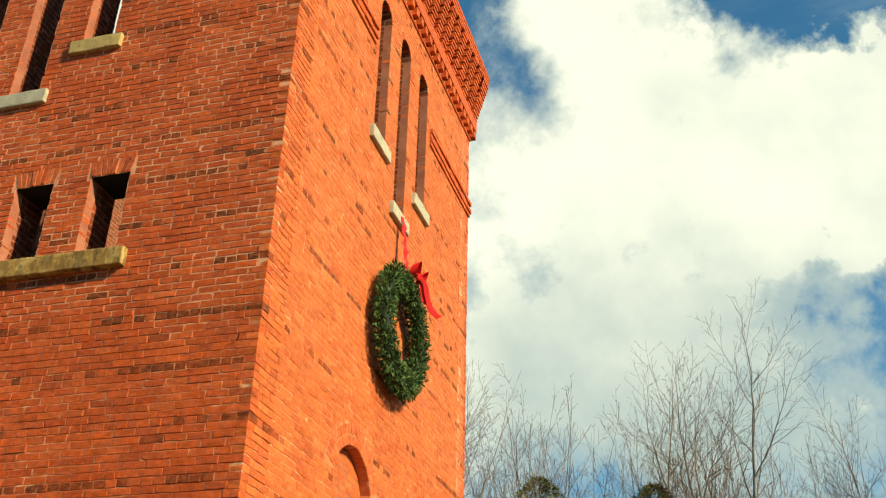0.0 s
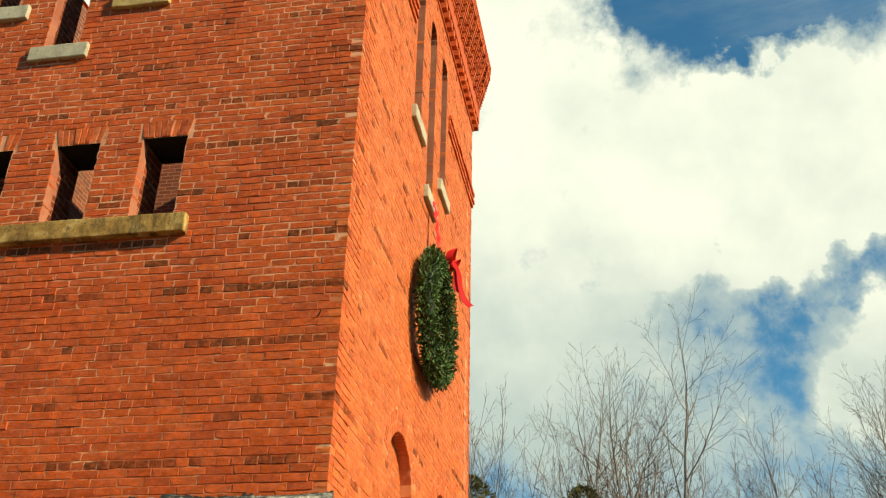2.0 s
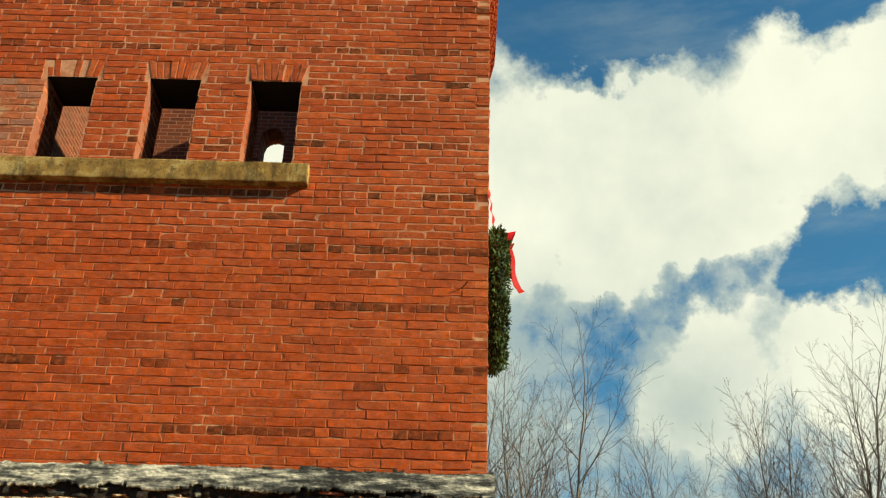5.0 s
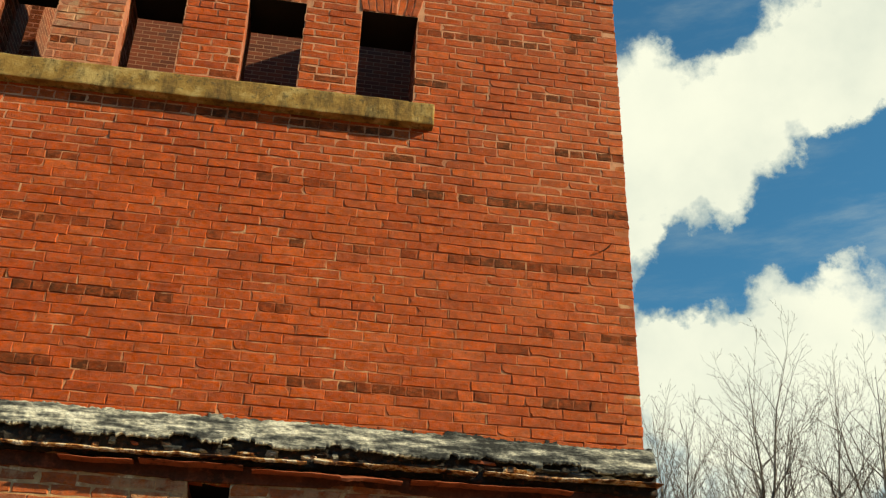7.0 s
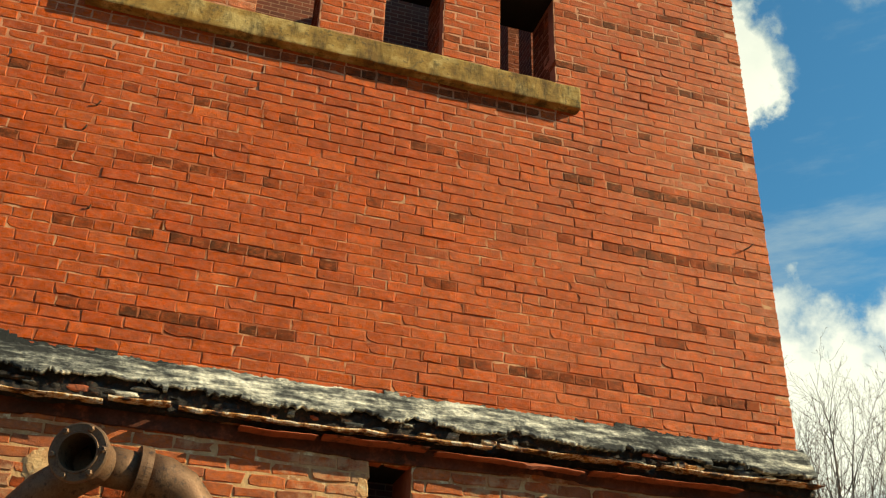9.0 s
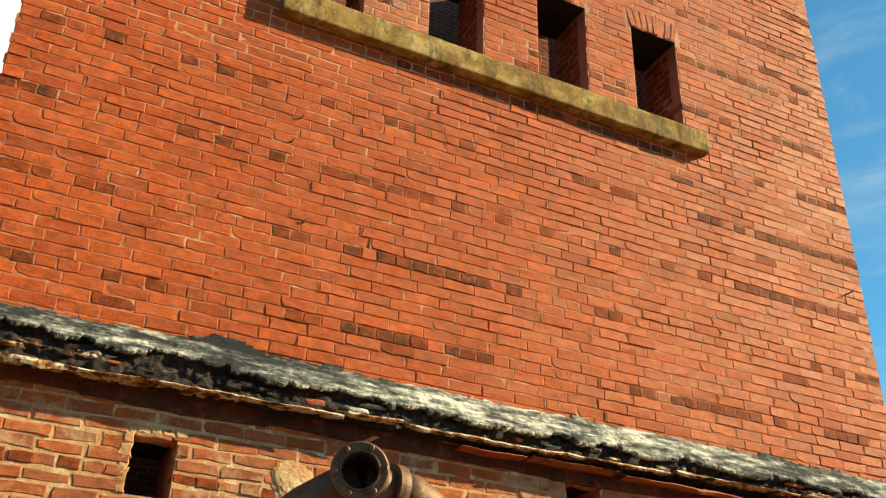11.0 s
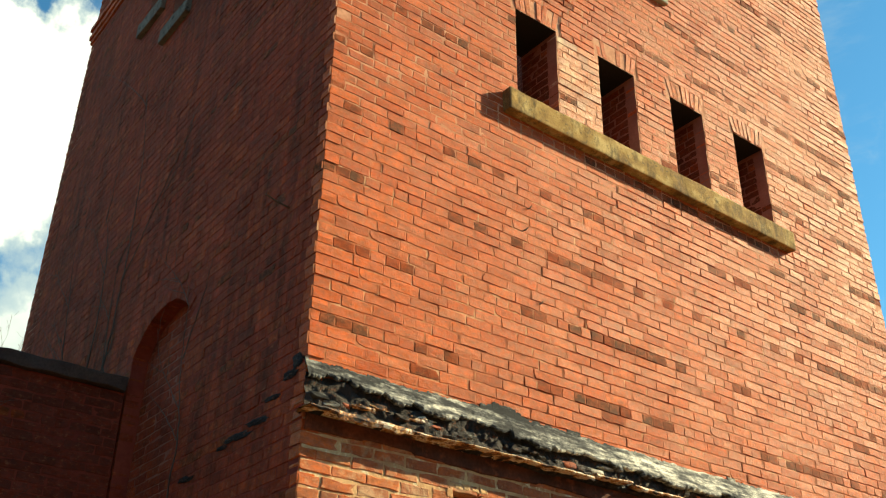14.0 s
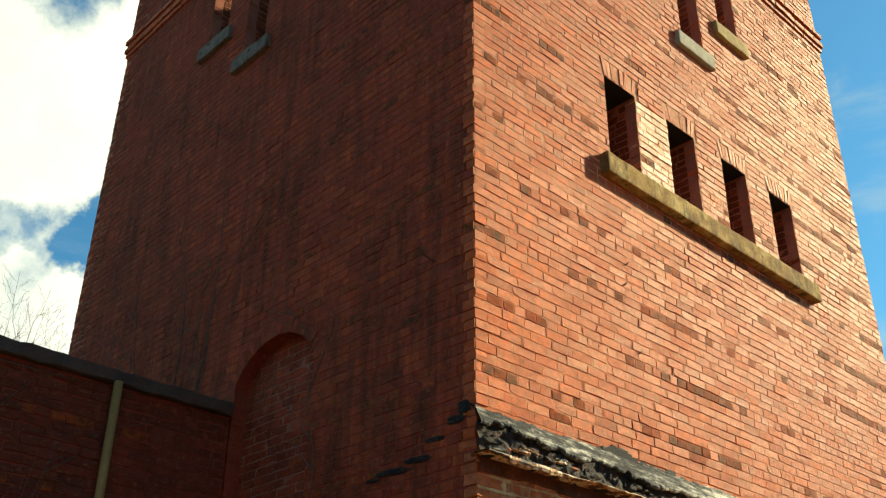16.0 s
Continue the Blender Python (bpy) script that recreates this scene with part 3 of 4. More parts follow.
def plug_head_joints(plane, quads, proud, parent):
    """Mortar left standing in the upright joints, nearly flush with the bricks."""
    verts, faces = [], []
    for q, p in zip(quads, proud):
        if rng.random() < 0.2:
            continue
        u, lo, hi = (q[0][0] + q[3][0]) / 2, (q[0][1] + q[1][1]) / 2, (q[2][1] + q[3][1]) / 2
        sunk = p - 0.0012 - abs(rng.normal(0, 0.0010))
        k = len(verts)
        a, b, cut = u - 0.008, u + 0.004, rng.normal(0, 0.002, 4)
        verts += [plane.at(a, lo - 0.001 + cut[0], sunk), plane.at(b, lo - 0.001 + cut[1], sunk), plane.at(b, hi + 0.001 + cut[2], sunk), plane.at(a, hi + 0.001 + cut[3], sunk),
                  plane.at(a, lo - 0.001 + cut[0], -0.004), plane.at(b, lo - 0.001 + cut[1], -0.004), plane.at(b, hi + 0.001 + cut[2], -0.004), plane.at(a, hi + 0.001 + cut[3], -0.004)]
        faces += [(k, k + 1, k + 2, k + 3), (k, k + 4, k + 5, k + 1), (k + 3, k + 2, k + 6, k + 7)]
    tagged(mesh_object("head_joints", verts, faces, MORTAR, parent, "lime mortar in the upright joints"), kind="stuff")


# ---- ground ----
def ground_sheet():
    verts, faces = [], []
    steps = [-900, -300, -120, -60, -40, -30, -22, -16, -11, -7, -3, 0, 3, 7, 11, 16, 22, 30, 40, 60, 120, 300, 900]
    k = len(steps)
    for y in steps:
        for x in steps:
            near = max(abs(x), abs(y)) < 50
            z = 0.05 * noise.noise(Vector((x * 0.2, y * 0.2, 0))) if near else 0.0
            verts.append((x - 5, y + 5, z - 0.06))
    for j in range(k - 1):
        for i in range(k - 1):
            faces.append((j * k + i, j * k + i + 1, (j + 1) * k + i + 1, (j + 1) * k + i))
    ob = mesh_object("ground", verts, faces, EARTH)
    return tagged(ob, "bare winter ground with thin dry grass", "ground", kind="structure")


ground_sheet()

# ---- the tower ----
X0, X1, Y0, Y1 = -9.556, -3.574, 6.711, 12.72
TOP, THICK = 11.0, 0.40
FRONT = Plane((X0, Y0, 0), (1, 0, 0), (0, -1, 0))
SKEW = 0.0112             # the side walls run this far off square
EAST = Plane((X1, Y0, 0), (SKEW, 1, 0), (1, -SKEW, 0))
NORTH = Plane((X1 + SKEW * (Y1 - Y0), Y1, 0), (-1, 0, 0), (0, 1, 0))
WEST = Plane((X0 + SKEW / 2 * (Y1 - Y0), Y1, 0), (-SKEW / 2, -1, 0), (-1, SKEW / 2, 0))
WIDE, SIDE = X1 - X0, Y1 - Y0
BACK = WIDE + SKEW / 2 * SIDE

tower = tagged(new("brick_tower"), "square red brick tower with round-headed lancet windows and corbelled top", "tower")
tower.location = (0, 0, 0)


def lancets(mid, crown=10.58, drop=0.0):
    out = []
    for off, sill in ((-0.745, 8.45), (0.0, 7.88), (0.745, 8.45)):
        out.append(Hole(mid + off - 0.18, mid + off + 0.18, sill - drop, crown, 0.18, 0.105))
    return out


SLOTS = [Hole(c - X0 - 0.205, c - X0 + 0.205, 5.86, 6.70, 0.0, 0.185) for c in (-7.84, -6.975, -6.13, -5.305)]
front_holes = lancets(WIDE / 2) + SLOTS + [Hole(-8.60 - X0, -8.39 - X0, 2.69, 2.985), Hole(-6.25 - X0, -6.01 - X0, 2.6, 3.105)]
east_blind = [Hole(m - 0.48, m + 0.48, 2.6, 4.66, 0.34, 0.215, 0.11, 2) for m in (2.18, 4.25)]
west_blind = [Hole(SIDE - 2.62, SIDE - 1.62, 1.2, 4.58, 0.26, 0.105, 0.12)]
sides = [("wall_front", FRONT, WIDE, front_holes, 0), ("wall_east", EAST, SIDE, lancets(SIDE / 2, 10.44, 0.075) + east_blind, 1),
         ("wall_back", NORTH, BACK, lancets(BACK / 2, 10.3), 0), ("wall_west", WEST, SIDE, lancets(SIDE / 2) + west_blind, 1)]
LOOSE = []
for name, plane, wide, holes, quoin in sides:
    ends = (0.0035, wide - 0.0035) if quoin == 0 else (THICK, wide - THICK)
    wall = backing("wall", plane, *ends, -0.2, TOP + 1.2, THICK, holes, [{"wall_west": SHADED_MORTAR, "wall_east": EAST_MORTAR}.get(name, MORTAR), INNER, NEAR_BLACK, INFILL_MORTAR, SHADED_MORTAR], tower, left_end=4 if name == "wall_front" else 0)
    tagged(wall, "weathered red brick wall with header courses")
    solids, slots = [], []
    q, p, s = lay(plane, 0, wide, 3.3 if name == "wall_front" else 0.0, TOP, holes, quoin, 0.36 if name == "wall_east" else 0.5, low_joint=0.0064 if name == "wall_east" else 0.0058, erode={"wall_front": 0.0055, "wall_east": 0.0015}.get(name, 0.0))
    if name == "wall_front":
        plug_head_joints(plane, q, p, wall)
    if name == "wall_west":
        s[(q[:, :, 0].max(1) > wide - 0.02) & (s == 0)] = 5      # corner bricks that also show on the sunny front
    if name == "wall_front":
        near = (q[:, 0, 1] > 3.44) & (q[:, 0, 1] < 4.24) & (q[:, 0, 0] < 5.65)
        mid = q.mean(1)
        s[(s == 0) & (np.abs(mid[:, 0] + X0 + 7.41) < 0.24) & (np.abs(mid[:, 1] - 6.28) < 0.42)] = 3     # the pier rebuilt in paler brick, part of that paleness being painted sun glare
        FRONT_PIECES = (q[near], p[near], s[near])
        q, p, s = q[~near], p[~near], s[~near]
    solids.append(brick_solids(plane, q, p, lean=0.003 if name == "wall_west" else 0.008))
    slots.append(s)
    for h in holes:
        if h.head and h.rise:
            r = ring_bricks(h, h.ring)
            solids.append(brick_solids(plane, r, rng.normal(0.002, 0.002, len(r))))
            slots.append(np.full(len(r), 0 if name == "wall_west" else 2))
        elif h.head:
            r = jack_bricks(h, h.head)
            solids.append(brick_solids(plane, r, rng.normal(0.001, 0.003, len(r))))
            slots.append(rng.integers(0, 2, len(r)) * 2)
        if h.z0 < 3.0 and h.deep is None:
            continue
        if h.deep:
            inset = Plane(plane.at(0, 0, -h.deep), plane.u, plane.n)
            q, p, s = lay(inset, h.u0 - 0.02, h.u1 + 0.02, h.z0, h.z1, [], None, 0.3)
            keep = np.array([x[2:, 1].max() < h.top(float(np.clip(x[:, 0].mean(), h.u0, h.u1))) + 0.05 for x in q])
            solids.append(brick_solids(inset, q[keep], p[keep], depth=0.03))
            slots.append(s[keep])
            continue
        # bricks on the jambs, behind those of the face and in darker tones
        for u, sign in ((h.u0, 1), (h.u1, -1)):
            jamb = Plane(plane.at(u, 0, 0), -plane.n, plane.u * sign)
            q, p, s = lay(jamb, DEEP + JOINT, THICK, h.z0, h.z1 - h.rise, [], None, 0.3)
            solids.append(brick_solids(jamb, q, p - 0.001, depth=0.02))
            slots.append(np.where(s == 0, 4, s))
    LOOSE.append((wall, name, plane, solids, slots))

for wall, name, plane, solids, slots in LOOSE:
    joined("brickwork", solids, [{"wall_west": SHADED_STREAKED, "wall_east": SUNLIT_RED}.get(name, RED), DARK, ARCH, GLARE_PALE, JAMB_BRICK, RED], slots, wall)

# lower front wall, under the ledge
low_holes = [h for h in front_holes if h.z0 < 3.0]
backing("mortar_bed", FRONT, 0.012, WIDE - 0.012, -0.1, 3.2, 0.012, low_holes, [PALE_MORTAR, PALE_MORTAR, NEAR_BLACK], LOOSE[0][0], -0.0012, "thick yellowish mortar")
q, p, s = lay(FRONT, 0, WIDE, 0.0, 3.27, low_holes, None, 0.4, rough=2.4, low_joint=0.0150)
near = q[:, 0, 1] > 2.62
p = np.maximum(p, -0.001)
LOW_PIECES = (q[near], p[near] + 0.0035, s[near])
joined("old_brickwork", [brick_solids(FRONT, q[~near], p[~near] + 0.003, 0.004, worn=0.0026)], [OLD, DARK], [s[~near]], LOOSE[0][0], "older worn brickwork with thick yellow mortar")


# pale mortar daubed round the small openings
for h in low_holes:
    quads = []
    for k in range(5):
        a, e = h.z0 + (h.z1 - h.z0) * k / 5, h.z0 + (h.z1 - h.z0) * (k + 1) / 5 - 0.004
        quads += [[(h.u0 - rng.uniform(0.03, 0.08), a), (h.u0 + 0.003, a), (h.u0 + 0.003, e), (h.u0 - rng.uniform(0.02, 0.055), e)]]
        f, g = h.u0 - 0.04 + (h.u1 - h.u0 + 0.08) * k / 5, h.u0 - 0.04 + (h.u1 - h.u0 + 0.08) * (k + 1) / 5
        quads += [[(f, h.z1 - 0.003), (g, h.z1 - 0.003), (g, h.z1 + rng.uniform(0.015, 0.04)), (f, h.z1 + rng.uniform(0.015, 0.04))]]
    solid = brick_solids(FRONT, quads, rng.normal(0.006, 0.001, len(quads)), 0.004, 0.05, 0.005)
    for one in solid.reshape(len(quads), -1, 3):
        mesh_object("mortar_daub", one.tolist(), rim_faces(1), PALE_MORTAR, LOOSE[0][0], "pale mortar daubed round a hole")


# sills
def sill(plane, a, b, top, high, out, mat, label, seed):
    lo, hi = plane.at(a, top - high, -0.12), plane.at(b, top, out)
    bm = bmesh.new()
    box(bm, np.minimum(lo, hi), np.maximum(lo, hi), 0.012, int((b - a) / 0.08), 0.006, seed)
    return part("sill", bm, mat, tower, label)


sill(FRONT, -8.185 - X0, -4.955 - X0, 5.862, 0.18, 0.078, LICHEN, "long lichen-stained sandstone sill", 1)
for name, plane, wide, holes, quoin in sides:
    if name == "wall_back":
        continue
    for i, h in enumerate(holes[:3]):
        mat, label = (GRIMED, "short grimy stone sill") if name == "wall_west" else (OCHRE, "short ochre-stained stone sill") if (name, i) == ("wall_front", 2) else (STONE, "short pale stone sill")
        sill(plane, h.u0 - 0.12, h.u1 + 0.12, h.z0 + 0.002, 0.165, 0.05, mat, label, i + wide)

# string courses and corbelled top
for name, plane, wide, holes, quoin in sides:
    solids = []
    lan = lancets(wide / 2)
    for z, out in ((9.52, 0.022), (9.5875, 0.040), (9.655, 0.022), (9.7225, 0.045)):
        for a, b in ((0, lan[0].u0 - 0.13), (lan[2].u1 + 0.13, wide)):
            a2, b2 = (a - out, b) if a == 0 else (a, b + out)
            n = max(int((b2 - a2) / LONG), 1)
            quads = [[(a2 + (b2 - a2) * i / n + 0.003, z + 0.003), (a2 + (b2 - a2) * (i + 1) / n - 0.003, z + 0.003),
                      (a2 + (b2 - a2) * (i + 1) / n - 0.003, z + 0.062), (a2 + (b2 - a2) * i / n + 0.003, z + 0.062)] for i in range(n)]
            solids.append(brick_solids(plane, quads, np.full(n, out) + rng.normal(0, 0.002, n), depth=0.02))
    count = sum(len(x) for x in solids)
    joined("string_course", solids, [RED], [np.zeros(count, int)], tower, "projecting brick string course")

    solids = []
    # dentils
    n = int(wide / 0.19)
    quads = [[(i * wide / n, 11.0), (i * wide / n + 0.10, 11.0), (i * wide / n + 0.10, 11.13), (i * wide / n, 11.13)] for i in range(n + 1)]
    solids.append(brick_solids(plane, quads, np.full(len(quads), 0.085), depth=0.05))
    solids.append(brick_solids(plane, [[(-0.02, 10.93), (wide + 0.02, 10.93), (wide + 0.02, 10.995), (-0.02, 10.995)]], [0.018], depth=0.05))
    solids.append(brick_solids(plane, [[(-0.095, 11.135), (wide + 0.095, 11.135), (wide + 0.095, 11.335), (-0.095, 11.335)]], [0.097], depth=0.05))
    bays, rows = 22, 12
    for i in range(bays):
        for k in range(rows):
            out = 0.10 + 0.15 * k / (rows - 1)
            a, b = -out + (wide + 2 * out) * (i + 0.12 + 0.08 * (k % 2)) / bays, -out + (wide + 2 * out) * (i + 0.72 + 0.08 * (k % 2)) / bays
            if i == 0:
                a = -out
            if i == bays - 1:
                b = wide + out
            z = 11.34 + k * COURSE
            solids.append(brick_solids(plane, [[(a, z + 0.01), (b, z + 0.01), (b, z + 0.060), (a, z + 0.060)]], [out], depth=0.05))
            solids.append(brick_solids(plane, [[(a + 0.01, z - 0.008), (b - 0.01, z - 0.008), (b - 0.01, z + 0.012), (a + 0.01, z + 0.012)]], [out - 0.03], depth=0.05))
    for k in range(3):
        out = 0.25 + 0.006 * k
        z = 11.34 + (rows + k) * COURSE
        solids.append(brick_solids(plane, [[(-out, z + 0.003), (wide + out, z + 0.003), (wide + out, z + 0.063), (-out, z + 0.063)]], [out], depth=0.35))
    count = sum(len(x) for x in solids)
    joined("cornice", solids, [RED], [np.zeros(count, int)], tower, "corbelled brick cornice with dentils")


# ---- ledge left by a roof that is gone ----
def ledge_sheet(name, mat, xs, profile, parent, label, shake=0.008, seed=0.0):
    """A strip along the front: profile(x) gives a row of (out, z), the same number at every x."""
    rows = [profile(x) for x in xs]
    k = len(rows[0])
    verts, faces = [], []
    for x, row in zip(xs, rows):
        for i, (out, z) in enumerate(row):
            n = noise.noise_vector(Vector((x * 9, z * 16, seed))) * shake + noise.noise_vector(Vector((x * 31, z * 40, seed))) * shake * 0.45
            verts.append((x + n.x * 0.5, Y0 - out - n.y, z + n.z))
    for j in range(len(xs) - 1):
        for i in range(k - 1):
            faces.append((j * k + i, j * k + i + 1, (j + 1) * k + i + 1, (j + 1) * k + i))
    return mesh_object(name, verts, faces, mat, parent, label, smooth=shake > 0.01)


def wob(x, f, seed):
    return noise.noise(Vector((x * f, seed, 0.3)))


def ragged(x, seed):
    """Broken edge: slow waves with sharp chips."""
    bite = max(0.0, noise.noise(Vector((x * 2.3, seed, 2.0)))) * 1.2 + 0.8 * max(0.0, noise.noise(Vector((x * 6.1 + 4, seed, 4.0))) - 0.1)
    chip = 0.5 * max(0.0, noise.noise(Vector((x * 15, seed, 1.0)))) + 0.14 * noise.noise(Vector((x * 37, seed, 3.0)))
    return bite + chip


ledge = tagged(new("roof_ledge"), "broken grey cement and tar ledge with torn rusty flashing", "ledge")
LX = np.linspace(X0 - 0.015, X1 + 0.05, 1300)


def broken(x, seed, width, keep=0.45):
    """Random steps along the ledge, as where chunks have fallen off: 0 to 1."""
    k = math.floor((x + 0.35 * width * wob(x, 2.2 / width, seed + 5)) / width)
    v = 0.5 + 0.5 * math.sin(k * 127.1 + seed * 311.7) * math.cos(k * 41.3 - seed)
    return max(0.0, v - keep) / (1 - keep)


def cement_profile(x):
    t = 3.475 + 0.014 * wob(x, 2.5, 1) + 0.010 * wob(x, 14, 2) + 0.010 * wob(x, 47, 3)
    left = max(0.0, min(1.0, (x - X0) / 2.4))
    b = 3.345 - 0.043 * left + (0.10 - 0.04 * left) * ragged(x, 7.0) + 0.05 * (1 - left) * max(0, wob(x, 3, 9))
    b += 0.035 * broken(x, 3.0, 0.21) + 0.022 * broken(x, 8.0, 0.075) + 0.006 * wob(x, 70, 6)
    b = min(b, t - 0.06)
    pts = [(-0.03, t + 0.004), (0.010, t)]
    for i in range(1, 17):
        f = i / 16
        z = t + (b - t) * f
        crust = 0.006 * noise.noise(Vector((x * 7, z * 22, 4.0))) + 0.003 * noise.noise(Vector((x * 42, z * 60, 6.0)))
        pts.append((0.012 + 0.070 * max(0.0, (3.48 - z) / 0.15) + crust * min(1.0, 3 * f), z))
    o = pts[-1][0]
    pts += [(o - 0.003, b - 0.010), (o - 0.015, b - 0.012), (0.01, b + 0.004)]
    return pts


def tar_profile(x):
    t = 3.40
    b = 3.195 + 0.012 * wob(x, 6, 5)
    pts = []
    for i in range(13):
        f = i / 12
        lump = 0.028 * wob(x * 1.0 + f * 3.1, 9, 6 + f * 2) + 0.016 * wob(x, 28, 3 + f * 5)
        pts.append((0.022 + lump + 0.030 * f, t + (b - t) * f))
    pts.append((-0.03, b - 0.006))
    return pts


ledge_sheet("cement_band", CEMENT, LX, cement_profile, ledge, "rough grey cement fillet, chipped below", 0.0014, 1.0)


def smear_profile(x):
    """Thin cement dragged up over the bricks, high in places and nearly gone in others."""
    high = max(0.0, wob(x, 0.9, 21) + 0.12)
    t = 3.476 + 0.055 * high * (0.3 + broken(x, 21.0, 0.24, 0.2)) + 0.028 * broken(x, 31.0, 0.10, 0.5) + 0.011 * wob(x, 24, 22) + 0.008 * wob(x, 63, 23)
    return [(0.016, 3.44), (0.009, 3.46), (0.0062, 3.47 + 0.4 * (t - 3.47)), (0.0046, t - 0.006), (-0.01, t)]


ledge_sheet("cement_smear", DARK_CEMENT, LX, smear_profile, ledge, "thin dark cement smeared over bricks", 0.0022, 4.0)
ledge_sheet("tar_layer", TAR, LX, tar_profile, ledge, "black crumbling tar and burnt felt", 0.014, 2.0)


def flashing(a, b, z, out, drop, seed, name="flashing", mat=RUST, label="torn rusty metal flashing strip"):
    xs = np.linspace(a, b, max(int((b - a) / 0.012), 8))

    def prof(x):
        w = 0.014 * wob(x, 1.3, seed) + 0.006 * wob(x, 6, seed + 1) + 0.003 * wob(x, 23, seed + 7)
        tear = 0.62 * drop * max(0.14, 0.8 + 1.3 * wob(x, 1.9, seed + 2) + 0.8 * max(0, wob(x, 7, seed + 3)) + 0.35 * wob(x, 29, seed + 5)) * (0.35 + 0.65 * broken(x, seed, 0.27, 0.0))
        o = out + 0.028 + 0.014 * wob(x, 4, seed + 4)
        return [(-0.02, z + w + 0.008), (o * 0.6, z + w + 0.006), (o, z + w), (o + 0.004, z + w - tear * 0.5), (o - 0.004, z + w - tear),
                (o - 0.009, z + w - tear), (o - 0.004, z + w - 0.006), (-0.02, z + w - 0.004)]

    return ledge_sheet(name, mat, xs, prof, ledge, label, 0.002, seed)


flashing(X0 - 0.03, -7.62, 3.196, 0.10, 0.050, 3.0)
flashing(-7.60, -7.30, 3.222, 0.105, 0.046, 8.0)
flashing(-7.26, -5.60, 3.218, 0.09, 0.036, 13.0)
flashing(-5.56, -4.62, 3.238, 0.10, 0.030, 18.0)
flashing(-4.58, X1 + 0.06, 3.242, 0.105, 0.028, 23.0)


def rubble():
    """Broken lumps of cement, tar and brick left in the gap under the band."""
    r = random.Random(19)
    x = X0 + 0.06
    while x < X1:
        bm = bmesh.new()
        bmesh.ops.create_icosphere(bm, subdivisions=2, radius=1.0)
        s = Vector((r.uniform(0.02, 0.10), r.uniform(0.018, 0.034), r.uniform(0.010, 0.032)))
        at = Vector((x, Y0 - 0.036, 3.25 + r.uniform(-0.008, 0.065)))
        for v in bm.verts:
            k = 1 + 0.5 * noise.noise(v.co * 1.7 + at * 9) + 0.35 * noise.noise(v.co * 4.1 + at * 5)
            c = [max(-0.8, min(0.8, a)) for a in v.co]
            v.co = Vector((c[0] * s.x, c[1] * s.y, c[2] * s.z)) * k + at
        mat, label = r.choice(((TAR, "black tarry lump"), (TAR, "black tarry lump"), (DARK_CEMENT, "dark broken cement lump"), (CEMENT, "broken grey cement lump"),
                               (LOOSE_TIN, "crumbled red brick lump"), (TAR, "black tarry lump"), (RUST, "rust-stained lump")))
        part("lump", bm, mat, ledge, label)
        x += r.uniform(0.04, 0.15)


rubble()


flashing(-6.95, -6.55, 3.165, 0.075, 0.022, 31.0, mat=LOOSE_TIN, label="bent reddened flashing end")
flashing(-6.52, -5.95, 3.165, 0.085, 0.036, 36.0, mat=LOOSE_TIN, label="bent reddened flashing end")
flashing(-5.90, -5.05, 3.160, 0.070, 0.030, 41.0, mat=LOOSE_TIN, label="bent reddened flashing end")
flashing(-5.0, -4.05, 3.165, 0.080, 0.024, 46.0, mat=LOOSE_TIN, label="bent reddened flashing end")


def dark_edge_plate():
    """The lost roof's edge board under the flashing, toned dark for the shade there."""
    xs = np.linspace(X0 + 0.01, X1 - 0.02, 260)

    def prof(x):
        low = 3.098 + 0.022 * wob(x, 1.7, 41) + 0.02 * broken(x, 44.0, 0.42, 0.3) + 0.004 * wob(x, 22, 43)
        o = 0.016 + 0.004 * wob(x, 3, 45)
        return [(-0.01, 3.192), (o, 3.19), (o + 0.002, 3.15), (o, low + 0.006), (o - 0.004, low), (-0.01, low)]

    ledge_sheet("edge_board", DARK_BOARD, xs, prof, ledge, "red-brown edge board, darkened for the shade under the flashing", 0.002, 47.0)


dark_edge_plate()


# ---- round things ----
def tube(points, radii, sides=8, cap=True):
    """Verts and faces of a tapering tube along points."""
    verts, faces = [], []
    pts = [Vector(p) for p in points]
    ref = Vector((0.13, 0.27, 0.95))
    for i, p in enumerate(pts):
        d = (pts[min(i + 1, len(pts) - 1)] - pts[max(i - 1, 0)]).normalized()
        a = d.cross(ref)
        if a.length < 0.05:
            a = d.cross(Vector((1, 0, 0)))
        a.normalize()
        b = d.cross(a)
        for k in range(sides):
            w = 2 * math.pi * k / sides
            verts.append(p + (a * math.cos(w) + b * math.sin(w)) * radii[i])
    for i in range(len(pts) - 1):
        for k in range(sides):
            j = (k + 1) % sides
            faces.append((i * sides + k, i * sides + j, (i + 1) * sides + j, (i + 1) * sides + k))
    if cap:
        faces.append(tuple(range(sides))[::-1])
        faces.append(tuple(range((len(pts) - 1) * sides, len(pts) * sides)))
    return verts, faces


def merge(pieces):
    verts, faces = [], []
    for v, f in pieces:
        k = len(verts)
        verts.extend(v)
        faces.extend([tuple(i + k for i in g) for g in f])
    return verts, faces


